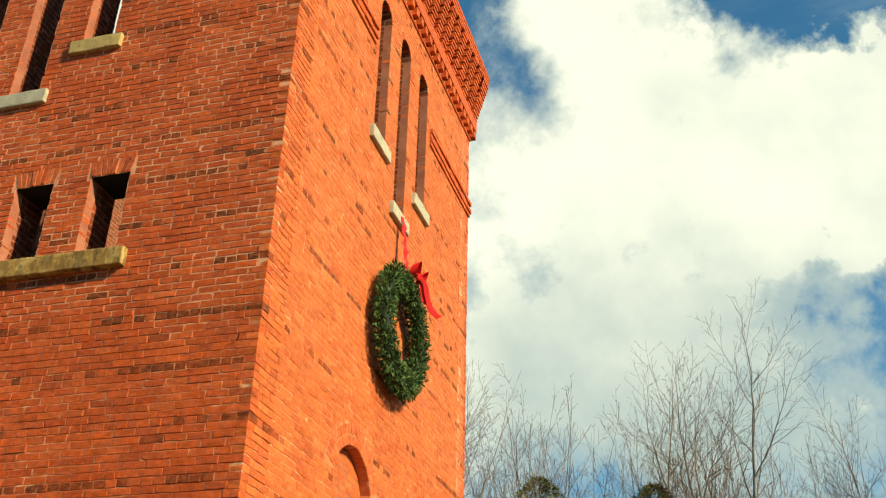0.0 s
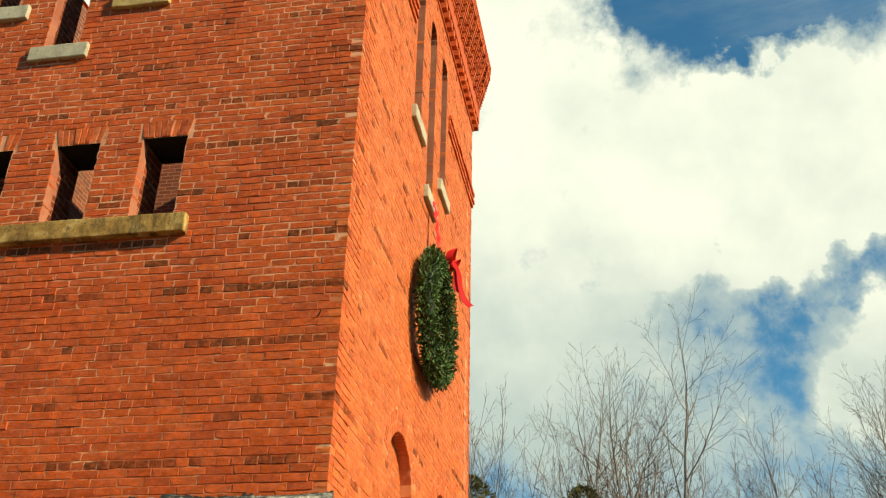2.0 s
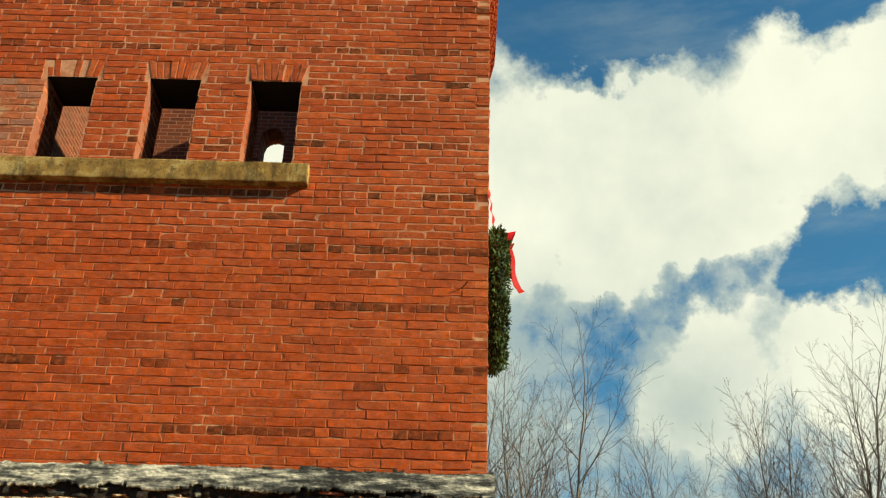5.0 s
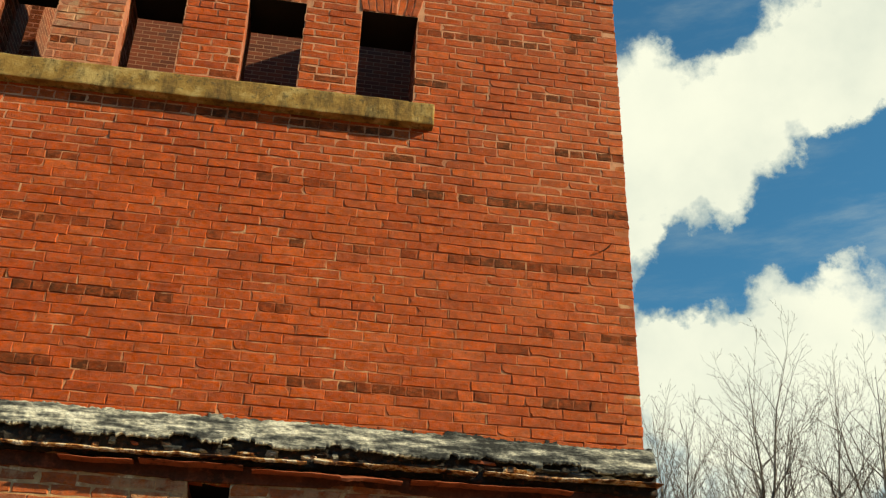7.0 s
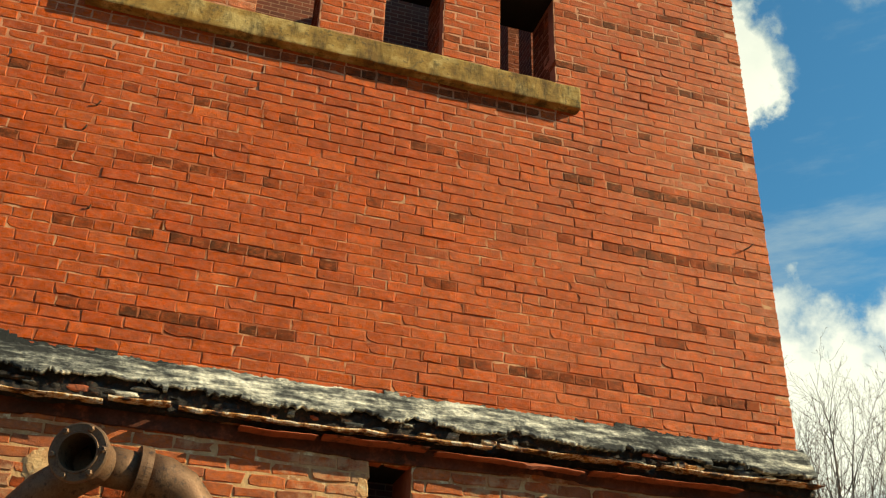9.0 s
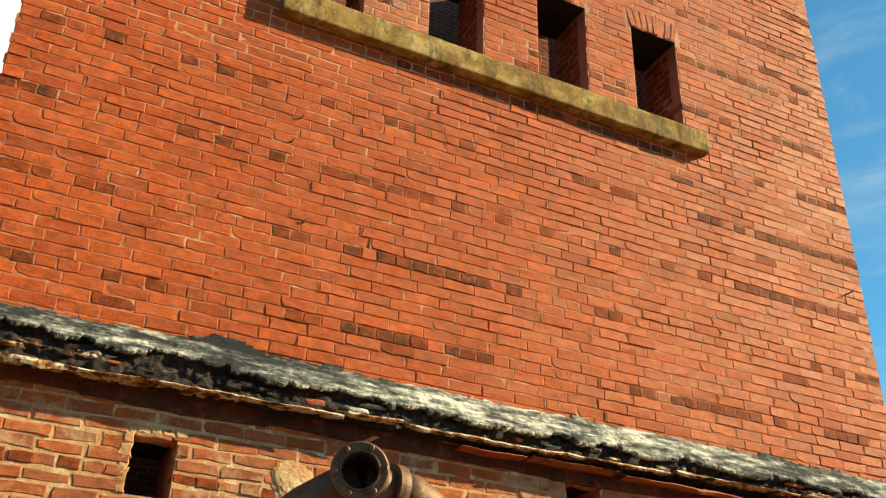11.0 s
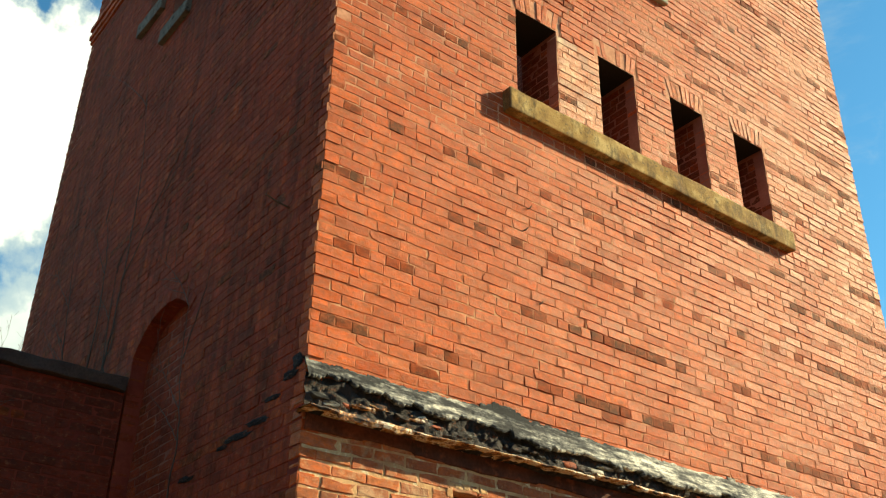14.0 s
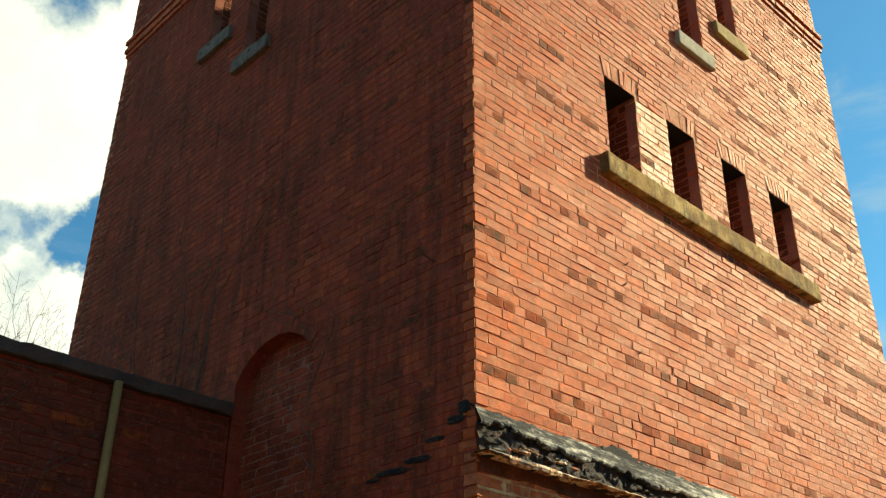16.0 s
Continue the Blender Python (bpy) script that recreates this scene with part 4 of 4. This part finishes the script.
def lathe(axis_at, axis, profile, sides=40):
    """A turned shape: profile of (along, radius), closed from first to last."""
    axis = Vector(axis).normalized()
    a = axis.orthogonal().normalized()
    b = axis.cross(a)
    verts, faces = [], []
    for h, r in profile:
        for k in range(sides):
            w = 2 * math.pi * k / sides
            verts.append(Vector(axis_at) + axis * h + (a * math.cos(w) + b * math.sin(w)) * r)
    n = len(profile)
    for i in range(n):
        for k in range(sides):
            j, i2 = (k + 1) % sides, (i + 1) % n
            faces.append((i * sides + k, i * sides + j, i2 * sides + j, i2 * sides + k))
    return verts, faces


def old_pipe():
    """A flanged iron pipe end that leaves the wall on an elbow."""
    eye = Vector((-7.668, 6.20, 2.811))
    top = tagged(new("iron_pipe"), "rusty cast-iron pipe with bolted flange leaving the brick wall", "pipe")
    ax = Vector((-0.35, -0.93, -0.10)).normalized()
    v, f = lathe(eye, ax, [(0.0, 0.084), (0.0, 0.092), (-0.006, 0.095), (-0.006, 0.126), (-0.012, 0.134), (-0.036, 0.134), (-0.042, 0.124), (-0.047, 0.102), (-0.06, 0.098), (-0.28, 0.098), (-0.28, 0.084)])
    mesh_object("flange", v, f, IRON, top, smooth=False)
    # added disc, its black standing in for the darkness inside the pipe
    v, f = lathe(eye, ax, [(-0.20, 0.001), (-0.20, 0.086), (-0.21, 0.086), (-0.21, 0.001)])
    mesh_object("bore", v, f, NEAR_BLACK, top, "black disc painted for the pipe's dark inside")
    for i in range(6):
        w = 2 * math.pi * (i + 0.4) / 6
        a = ax.orthogonal().normalized()
        b = ax.cross(a)
        c = eye + (a * math.cos(w) + b * math.sin(w)) * 0.112
        v, f = lathe(c, ax, [(-0.055, 0.0005), (-0.055, 0.016), (0.004, 0.016), (0.009, 0.011), (0.009, 0.0005)], 6)
        mesh_object("bolt", v, f, IRON, top)
    centre = eye - ax * 0.26
    right = [centre + Vector((0, 0, 0)), centre + Vector((0.10, 0.02, -0.005)), centre + Vector((0.17, 0.03, -0.01))]
    v, f = tube(right, [0.094, 0.094, 0.092], 28)
    mesh_object("tee_arm", v, f, IRON, top, smooth=True)
    v, f = lathe(centre + Vector((0.19, 0.035, -0.012)), (1, 0.18, -0.08), [(-0.03, 0.06), (-0.03, 0.125), (0.0, 0.127), (0.028, 0.125), (0.028, 0.06)])
    mesh_object("flange", v, f, IRON, top)
    s = centre + Vector((0.19, 0.035, -0.012))
    pts = [s + Vector(o) for o in ((0, 0, 0), (0.10, 0.02, -0.01), (0.19, 0.04, -0.05), (0.26, 0.05, -0.13), (0.295, 0.06, -0.24), (0.30, 0.06, -0.6), (0.30, 0.06, -2.9))]
    v, f = tube(pts, [0.108, 0.110, 0.112, 0.112, 0.110, 0.105, 0.105], 28)
    mesh_object("elbow", v, f, IRON, top, smooth=True)
    pts = [centre, centre + Vector((-0.10, 0.05, -0.05)), centre + Vector((-0.22, 0.12, -0.13)), centre + Vector((-0.34, 0.25, -0.24)), (-8.05, 6.75, 2.36)]
    v, f = tube(pts, [0.094, 0.098, 0.10, 0.10, 0.10], 28)
    mesh_object("branch_pipe", v, f, IRON, top, smooth=True)
    bm = bmesh.new()
    bmesh.ops.create_icosphere(bm, subdivisions=4, radius=0.13)
    for vert in bm.verts:
        vert.co = Vector((vert.co.x * 1.0, vert.co.y * 0.16, vert.co.z * 1.0)) * (1 + 0.25 * noise.noise(vert.co * 9) + 0.12 * noise.noise(vert.co * 45)) + Vector((-7.80, 6.715, 2.84))
    part("mortar_patch", bm, PALE_MORTAR, top, "lumpy mortar round the pipe's hole")


old_pipe()


# ---- iron hooks left in the front and west walls ----
def wall_hook(at, way, label):
    at, way = Vector(at), Vector(way)
    v, f = tube([at - way * 0.2, at + way * 0.5, at + way + Vector((0, 0, 0.012))], [0.007, 0.006, 0.004], 6)
    ob = mesh_object("iron_hook", v, f, IRON)
    return tagged(ob, label, "hook")


for hx, hz, hl in ((-3.76, 4.86, 0.6), (-7.98, 4.98, 0.25), (-8.02, 4.80, 0.25), (-7.9, 4.30, 0.2)):
    wall_hook((hx, Y0, hz), (0.07 * hl, -0.09 * hl, 0.03 * hl), "bent rusty iron hook stuck in the brick wall")
wall_hook((X0, 7.08, 4.56), (-0.16, 0.0, 0.02), "dark iron bracket sticking out of the brick wall")


def tar_crust():
    """Black crust left on the shaded side where a roof once met it."""
    r = random.Random(8)
    for y, z, wide, high in ((6.80, 3.50, 0.05, 0.035), (6.87, 3.44, 0.07, 0.022), (7.04, 3.36, 0.08, 0.014), (7.20, 3.27, 0.11, 0.018), (7.42, 3.24, 0.13, 0.020), (7.60, 3.22, 0.06, 0.012), (8.05, 3.14, 0.10, 0.016)):
        bm = bmesh.new()
        bmesh.ops.create_icosphere(bm, subdivisions=4, radius=1.0)
        for v in bm.verts:
            k = 1 + 0.55 * noise.noise(v.co * 2.2 + Vector((y * 7, z * 3, 0))) + 0.35 * noise.noise(v.co * 6.0 + Vector((z * 9, y, 0)))
            v.co = Vector((v.co.x * 0.008 * k, v.co.y * wide * k, v.co.z * high * k + 0.10 * v.co.y * wide))
        crust = part("tar_crust", bm, TAR, None)
        crust.location = (X0 - 0.002 + SKEW / 2 * (y - Y0), y, z)
        tagged(crust, "black crust of tar stuck to the brick wall", "tar")


tar_crust()


# ---- lower wall that joins the tower's west side ----
def low_wall():
    top = tagged(new("low_brick_wall"), "lower dark brick building wall with coping and a downpipe", "wall")
    y = 9.33
    face = Plane((X0 - 7.0, y, 0), (1, 0, 0), (0, -1, 0))
    backing("wall", face, 0, 7.0 - 0.004, -0.2, 4.05, 0.35, [], [SHADED_MORTAR, INNER], top)
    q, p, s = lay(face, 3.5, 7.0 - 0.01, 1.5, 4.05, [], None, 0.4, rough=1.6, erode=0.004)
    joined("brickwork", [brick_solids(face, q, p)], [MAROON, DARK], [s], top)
    bm = bmesh.new()
    box(bm, (X0 - 7.0, y - 0.06, 4.052), (X0 - 0.004, y + 0.42, 4.15), 0.012, 90, 0.016, 4)
    part("coping", bm, COPING, top, "dark stained coping")
    v, f = tube([(-10.52, y - 0.06, 4.06), (-10.52, y - 0.06, 2.5), (-10.52, y - 0.06, 0.0)], [0.032, 0.032, 0.032], 16)
    mesh_object("downpipe", v, f, PIPE, top, "ochre downpipe", smooth=True)


low_wall()


# ---- vines on the west face ----
def creeper(z0, y0, reach, seed, label, low=False):
    r = random.Random(seed)
    pieces = []

    def grow(y, z, dy, dz, left, rad):
        pts, rr = [], []
        n = max(int(left / 0.07), 3)
        for i in range(n):
            pts.append((y, 9.33 - 0.018 - 0.01 * r.random(), min(z, 4.0)) if low else (X0 - 0.018 - 0.01 * r.random(), y, z))
            rr.append(rad * (1 - 0.75 * i / n))
            y, z = y + dy * 0.07, z + dz * 0.07
            y = y if low else max(y, Y0 + 0.25)
            dy, dz = dy + r.uniform(-0.16, 0.16), dz + r.uniform(-0.10, 0.10)
            if r.random() < 0.14 and left > 0.5:
                grow(y, z, dy + r.choice((-1, 1)) * r.uniform(0.4, 0.9), dz * 0.8, left * r.uniform(0.3, 0.6), rad * 0.6)
        pieces.append(tube(pts, rr, 4, False))

    grow(y0, z0, r.uniform(-0.3, 0.3), 1.0, reach, 0.007)
    v, f = merge(pieces)
    return tagged(mesh_object("creeper", v, f, TWIG), label, "vine")


for i, (y0, z0, reach) in enumerate(((9.9, 4.1, 2.6), (10.3, 4.1, 2.0), (9.75, 4.15, 1.4), (8.2, 2.6, 1.8), (10.8, 4.1, 1.8))):
    creeper(z0, y0, reach, 50 + i, "thin leafless climbing stems on the shaded brick wall")


for i, (x0, z0, reach) in enumerate(((-11.2, 2.2, 1.9), (-10.9, 2.0, 1.6), (-11.5, 2.4, 1.8), (-10.1, 2.3, 1.3))):
    creeper(z0, x0, reach, 80 + i, "thin leafless climbing stems on the low brick wall", True)


# ---- wreath on the east face ----
def wreath():
    centre = Vector((X1 + 0.19, 9.62, 6.21))
    top = tagged(new("wreath"), "large green evergreen wreath hung on a red ribbon", "wreath")
    R, r0 = 0.60, 0.185
    r = random.Random(5)
    verts, faces = [], []
    for i in range(8000):
        w = r.uniform(0, 2 * math.pi)
        s = r.uniform(0, 2 * math.pi)
        ring = Vector((0, math.cos(w), math.sin(w)))
        out = ring * math.cos(s) + Vector((0.68, 0, 0)) * math.sin(s)
        lump = 1 + 0.22 * noise.noise(Vector((w * 3.2, s * 1.2, 0)))
        base = centre + ring * R + out * r0 * r.uniform(0.35, 0.85) * lump
        tang = ring.cross(Vector((1, 0, 0)))
        way = (out * r.uniform(0.4, 1.0) + tang * r.uniform(-0.9, 0.9) + Vector((r.uniform(-.4, .4), r.uniform(-.4, .4), r.uniform(-.4, .4)))).normalized()
        side = way.cross(Vector((r.uniform(-1, 1), r.uniform(-1, 1), r.uniform(-1, 1)))).normalized()
        long, wide = r.uniform(0.035, 0.07), r.uniform(0.006, 0.011)
        up = way.cross(side) * 0.004
        k = len(verts)
        verts += [base - side * wide * 0.5, base + side * wide * 0.5, base + way * long * 0.55 + side * wide + up, base + way * long, base + way * long * 0.55 - side * wide + up]
        faces += [(k, k + 1, k + 2, k + 4), (k + 4, k + 2, k + 3)]
    mesh_object("greenery", verts, faces, NEEDLE, top, "dense short green needles")
    pts = [centre + Vector((0, math.cos(a) * R, math.sin(a) * R)) for a in np.linspace(0, 2 * math.pi, 65)]
    v, f = tube(pts, [0.075] * 65, 10, False)
    mesh_object("core", v, f, leaf_material("wreath_core", (0.008, 0.02, 0.008), (0.012, 0.03, 0.012)), top, "dark twig ring")

    def band(name, line, wide, side, label=""):
        vs, fs = [], []
        for p, w in zip(line, wide):
            p, sd = Vector(p), Vector(side).normalized()
            n = Vector((0.004, 0.0, 0.0))
            vs += [p - sd * w / 2, p + sd * w / 2, p + sd * w / 2 + n, p - sd * w / 2 + n]
        for i in range(len(line) - 1):
            for k in range(4):
                j = (k + 1) % 4
                fs.append((i * 4 + k, i * 4 + j, i * 4 + 4 + j, i * 4 + 4 + k))
        return mesh_object(name, vs, fs, RIBBON, top, label)

    t = centre + Vector((0, 0, R + r0 - 0.02))
    hook = Vector((X1 + 0.10, 9.715, 7.74))
    line = [(t + Vector((0.02, 0.04, -0.1))).lerp(hook, f) + Vector((0.010 * math.sin(f * 31), 0.010 * math.sin(f * 23 + 1), 0)) for f in np.linspace(0, 1, 26)]
    wide = [0.062 + 0.014 * math.sin(i * 1.9) + 0.010 * math.sin(i * 0.7) for i in range(26)]
    band("hanging_ribbon", line + [hook + Vector((-0.12, 0, 0.12))], wide + [0.06], (0.35, 1, 0), "red hanging ribbon, crumpled")
    knot = t + Vector((0.12, 0.08, -0.05))
    bm = bmesh.new()
    bmesh.ops.create_icosphere(bm, subdivisions=2, radius=0.05)
    for v in bm.verts:
        v.co = Vector((v.co.x * 0.7, v.co.y, v.co.z)) * (1 + 0.2 * noise.noise(v.co * 30)) + knot
    part("knot", bm, RIBBON, top, "red knot")
    for sy in (-1, 1):
        loop = [knot + Vector((0.03 * math.sin(a) + 0.02, sy * (0.03 + 0.13 * math.sin(a / 2) * (1 if a < math.pi * 2 else 0)), 0.07 * math.sin(a) + 0.03 * math.sin(a / 2))) for a in np.linspace(0, 2 * math.pi, 17)]
        band("bow_loop", loop, [0.06 + 0.03 * math.sin(i / 16 * math.pi) for i in range(17)], (1, 0, 0.25), "red bow loop")
    for sy, dn, ox in ((0.30, 0.40, 0.17), (0.22, 0.26, 0.08)):
        tail = [knot + Vector((ox * f + 0.02 * math.sin(f * 7), sy * f, -dn * f + 0.04 * math.sin(f * 6))) for f in np.linspace(0, 1, 14)]
        band("bow_tail", tail, [0.045 + 0.028 * f + 0.008 * math.sin(f * 19) for f in np.linspace(0, 1, 14)], (0.8, 0.3, 0.5), "red ribbon tail blown aside")


wreath()


# ---- unseen ring added to block low sky light ----
def far_woods():
    verts, faces = [], []
    r = random.Random(77)
    for ring in range(3):
        rad = 62 + ring * 9
        for i in range(900):
            w = 2 * math.pi * (i + r.random()) / 900
            x, y = -5 + math.cos(w) * rad * r.uniform(0.95, 1.05), 8 + math.sin(w) * rad * r.uniform(0.95, 1.05)
            hi = (15.5 + ring * 1.5) * r.uniform(0.7, 1.0)
            wd = r.uniform(0.6, 1.6)
            tx, ty = -math.sin(w) * wd, math.cos(w) * wd
            k = len(verts)
            d = Vector((math.cos(w), math.sin(w), 0)) * 0.3
            verts += [Vector((x - tx, y - ty, -0.2)), Vector((x + tx, y + ty, -0.2)), Vector((x + tx * 0.7, y + ty * 0.7, hi * 0.8)), Vector((x, y, hi)) + d, Vector((x - tx * 0.7, y - ty * 0.7, hi * 0.8))]
            faces.append((k, k + 1, k + 2, k + 3, k + 4))
    ob = mesh_object("far_woods", verts, faces, HORIZON_BLOCK)
    return tagged(ob, "unseen dark ring added to block low sky light", "woods", kind="stuff")


far_woods()


# ---- bare trees ----
def bare_tree(high, seed, stems=1, fork=0.3, limbs=11, fine=1.0, slim=1.0, spread=0.24):
    """A leafless tree: trunk, rising limbs, branches and fans of fine twigs."""
    r = random.Random(seed)
    thick, thin = [], []
    wander, seg, sides, lift = (0.06, 0.10, 0.12, 0.13), (0.55, 0.40, 0.24, 0.16), (7, 5, 3, 3), (0.05, 0.09, 0.07, 0.04)
    least = (0.0055, 0.0050, 0.0040, 0.0031)

    def grow(p, d, left, rad, depth):
        n = max(int(left / seg[depth]), 3)
        pts, rr, ways = [p.copy()], [rad], [d.copy()]
        for i in range(n):
            d = (d + Vector((r.gauss(0, 1), r.gauss(0, 1), r.gauss(0, 0.6))) * wander[depth] + Vector((0, 0, lift[depth]))).normalized()
            p = p + d * (left / n)
            pts.append(p.copy())
            ways.append(d.copy())
            rr.append(max(rad * (1 - 0.97 * ((i + 1) / n) ** 0.85), least[depth]))
        (thick if depth < 2 else thin).append(tube(pts, rr, sides[depth], False))
        if depth == 3:
            return
        count = limbs if depth == 0 else max(int(left * (2.7, 4.0)[depth - 1] * fine * r.uniform(0.75, 1.2)), 2)
        turn = r.uniform(0, 6.3)
        for k in range(count):
            lowest = (fork, 0.16, 0.12)[depth]
            f = lowest + (0.97 - lowest) * (k + r.random()) / count
            i = min(int(f * n), n - 1)
            at = pts[i].lerp(pts[i + 1], f * n - i)
            turn += 2.4 + r.uniform(-0.5, 0.5)
            way = ways[i]
            a = way.orthogonal().normalized()
            side = a * math.cos(turn) + way.cross(a) * math.sin(turn)
            angle = radians(r.uniform(24, 46) if depth == 0 else r.uniform(26, 54))
            go = way * math.cos(angle) + side * math.sin(angle)
            if depth == 0:
                ln = high * spread * r.uniform(0.65, 1.15) * (1.15 - 0.75 * (f - fork) / (1 - fork))
            else:
                ln = left * r.uniform(0.24, 0.5) * (1.15 - 0.6 * f)
            if ln > 0.12:
                grow(at, go, ln, max(rr[i] * r.uniform(0.52, 0.74), least[depth + 1]), depth + 1)

    for s in range(stems):
        w = 2 * math.pi * s / max(stems, 1) + 0.7 + r.uniform(-0.4, 0.4)
        lean = Vector((math.cos(w), math.sin(w), 0)) * (0.03 if stems == 1 else r.uniform(0.06, 0.22))
        grow(Vector((0.2 * math.cos(w), 0.2 * math.sin(w), -0.1)), (Vector((0, 0, 1)) + lean).normalized(), high * (r.uniform(0.76, 0.97) if s else 0.95), 0.0088 * high * slim, 0)
    tallest = max(q.z for v, _ in thick + thin for q in v)
    for v, _ in thick + thin:
        for q in v:
            q.z *= high / tallest
    top = new("bare_tree")
    v, f = merge(thick)
    mesh_object("trunk", v, f, BARK, top, "grey trunk and limbs")
    v, f = merge(thin)
    mesh_object("crown", v, f, TWIG, top, "fine leafless twigs")
    return tagged(top, "tall leafless winter tree with grey bark", "tree", "bare trees behind the tower")


kinds = [bare_tree(17.6, 3, 3, 0.46, 14, 1.0, 1.0, 0.28), bare_tree(16.6, 11, 1, 0.40, 26, 1.0, 1.1, 0.33), bare_tree(15.8, 23, 9, 0.42, 10, 1.5, 0.5, 0.15), bare_tree(17.0, 31, 2, 0.42, 18, 1.0, 1.0, 0.31)]
stand = [  # kind, x, y, size, turn
    (0, 0.0, 35.5, 1.0, 0), (3, -2.2, 35.0, 1.08, 40), (2, -5.1, 35.6, 0.97, 80), (3, -8.3, 35.0, 1.0, 150), (2, -3.7, 37.0, 0.98, 10), (1, 4.0, 37.0, 0.98, 200),
    (2, 1.8, 38.5, 0.95, 20), (1, 6.5, 35.2, 0.97, 120), (3, 9.0, 34.3, 0.99, 250), (0, 11.2, 33.0, 0.96, 60), (0, 14.2, 31.2, 0.98, 170), (2, 7.9, 36.0, 0.95, 230),
    (2, 4.9, 39.0, 0.93, 300), (3, 16.5, 30.0, 1.0, 300), (2, -10.5, 36.0, 1.0, 220), (2, 12.6, 34.5, 0.98, 30), (2, 15.6, 32.5, 1.0, 260), (1, -12.6, 36.5, 1.05, 90),
    (2, -6.6, 38.0, 1.0, 130), (2, -1.2, 39.0, 0.97, 190), (2, 0.6, 37.0, 0.92, 310), (2, 3.0, 36.5, 0.90, 70), (2, 6.0, 38.0, 0.92, 140), (2, 9.6, 36.5, 0.95, 280), (3, 12.7, 31.8, 0.97, 20), (2, 17.5, 32.0, 1.0, 100), (2, -9.2, 38.0, 1.0, 10),
]
used = set()
for kind, x, y, size, turn in stand:
    m = pose(x, y, 0, 0, 0, turn)
    if kind not in used:
        used.add(kind)
        kinds[kind].matrix_basis = m
        tree = kinds[kind]
    else:
        tree = copy_thing(kinds[kind], m)
    size *= 1.07 if x < -2.5 else 1.04 if x > 6 else 1.0
    tree.scale = (size, size, size)
    if kind == 2:
        tagged(tree, "clump of slender leafless stems with fine brown twigs")


def conifer(at, high, seed):
    r = random.Random(seed)
    top = tagged(new("evergreen_tree"), "dark olive evergreen tree with a rounded top", "tree")
    v, f = tube([(0, 0, -0.1), (0.05, 0, high * 0.5), (0, 0.05, high * 0.95)], [0.16, 0.10, 0.02], 8)
    mesh_object("trunk", v, f, BARK, top)
    verts, faces = [], []
    for i in range(9000):
        z = r.uniform(0.12, 1.0) ** 0.8
        w = r.uniform(0, 2 * math.pi)
        rad = high * 0.30 * (1 - z ** 2.4) ** 0.6 * (0.8 + 0.4 * noise.noise(Vector((w * 1.5, z * 6, seed)))) * math.sqrt(r.uniform(0.1, 1.0))
        p = Vector((math.cos(w) * rad, math.sin(w) * rad, z * high))
        d = Vector((math.cos(w) + r.uniform(-.6, .6), math.sin(w) + r.uniform(-.6, .6), r.uniform(-0.2, 0.9))).normalized()
        s = d.cross(Vector((r.uniform(-1, 1), r.uniform(-1, 1), r.uniform(-1, 1)))).normalized()
        ln, wd = r.uniform(0.12, 0.24), r.uniform(0.02, 0.04)
        k = len(verts)
        verts += [p - s * wd, p + s * wd, p + d * ln]
        faces.append((k, k + 1, k + 2))
    mesh_object("crown", verts, faces, CONIFER, top, "olive needles")
    top.location = at
    return top


for i, (tx, ty, high) in enumerate(((-6.9, 35.0, 12.3), (-3.0, 35.6, 12.0), (-11.5, 35.5, 13.0))):
    conifer((tx, ty, 0), high, i + 3)


# ---- bricks that can be told apart singly ----
def brick_pieces(name, pieces, mats, parent, worn=0.0018, kinds=32):
    """Single bricks; those of a kind share one of a few meshes, scaled to their length."""
    q, p, s = pieces
    flat = Plane((0, 0, 0), (1, 0, 0), (0, -1, 0))
    shapes = {}
    for k, (quad, out, slot) in enumerate(zip(q, p, s)):
        l, r = (quad[0][0] + quad[3][0]) / 2, (quad[1][0] + quad[2][0]) / 2
        lo, hi = (quad[0][1] + quad[1][1]) / 2, (quad[2][1] + quad[3][1]) / 2
        size = LONG - JOINT if r - l > 0.15 else LONG / 2 - JOINT
        key = (size, int(slot), k % kinds)
        if key not in shapes:
            x, z = size / 2, (COURSE - JOINT) / 2
            v = brick_solids(flat, [[(-x, -z), (x, -z), (x, z), (-x, z)]], [0.0], chamfer=max(0.0026, worn), worn=worn, lean=0.0).reshape(-1, 3)
            me = bpy.data.meshes.new(name)
            me.from_pydata(v.tolist(), [], rim_faces(1))
            me.materials.append(mats[slot])
            shapes[key] = me
        ob = new(name, shapes[key])
        ob.parent = parent
        ob.location = (X0 + (l + r) / 2, Y0 - out, (lo + hi) / 2)
        ob.scale = ((r - l) / size, 1, (hi - lo) / (COURSE - JOINT))
        ob.rotation_euler = (rng.normal(0, 0.014), rng.normal(0, 0.006), rng.normal(0, 0.007))


brick_pieces("brick", FRONT_PIECES, [RED, DARK], LOOSE[0][0])
brick_pieces("old_brick", LOW_PIECES, [OLD, DARK], LOOSE[0][0], 0.0030)
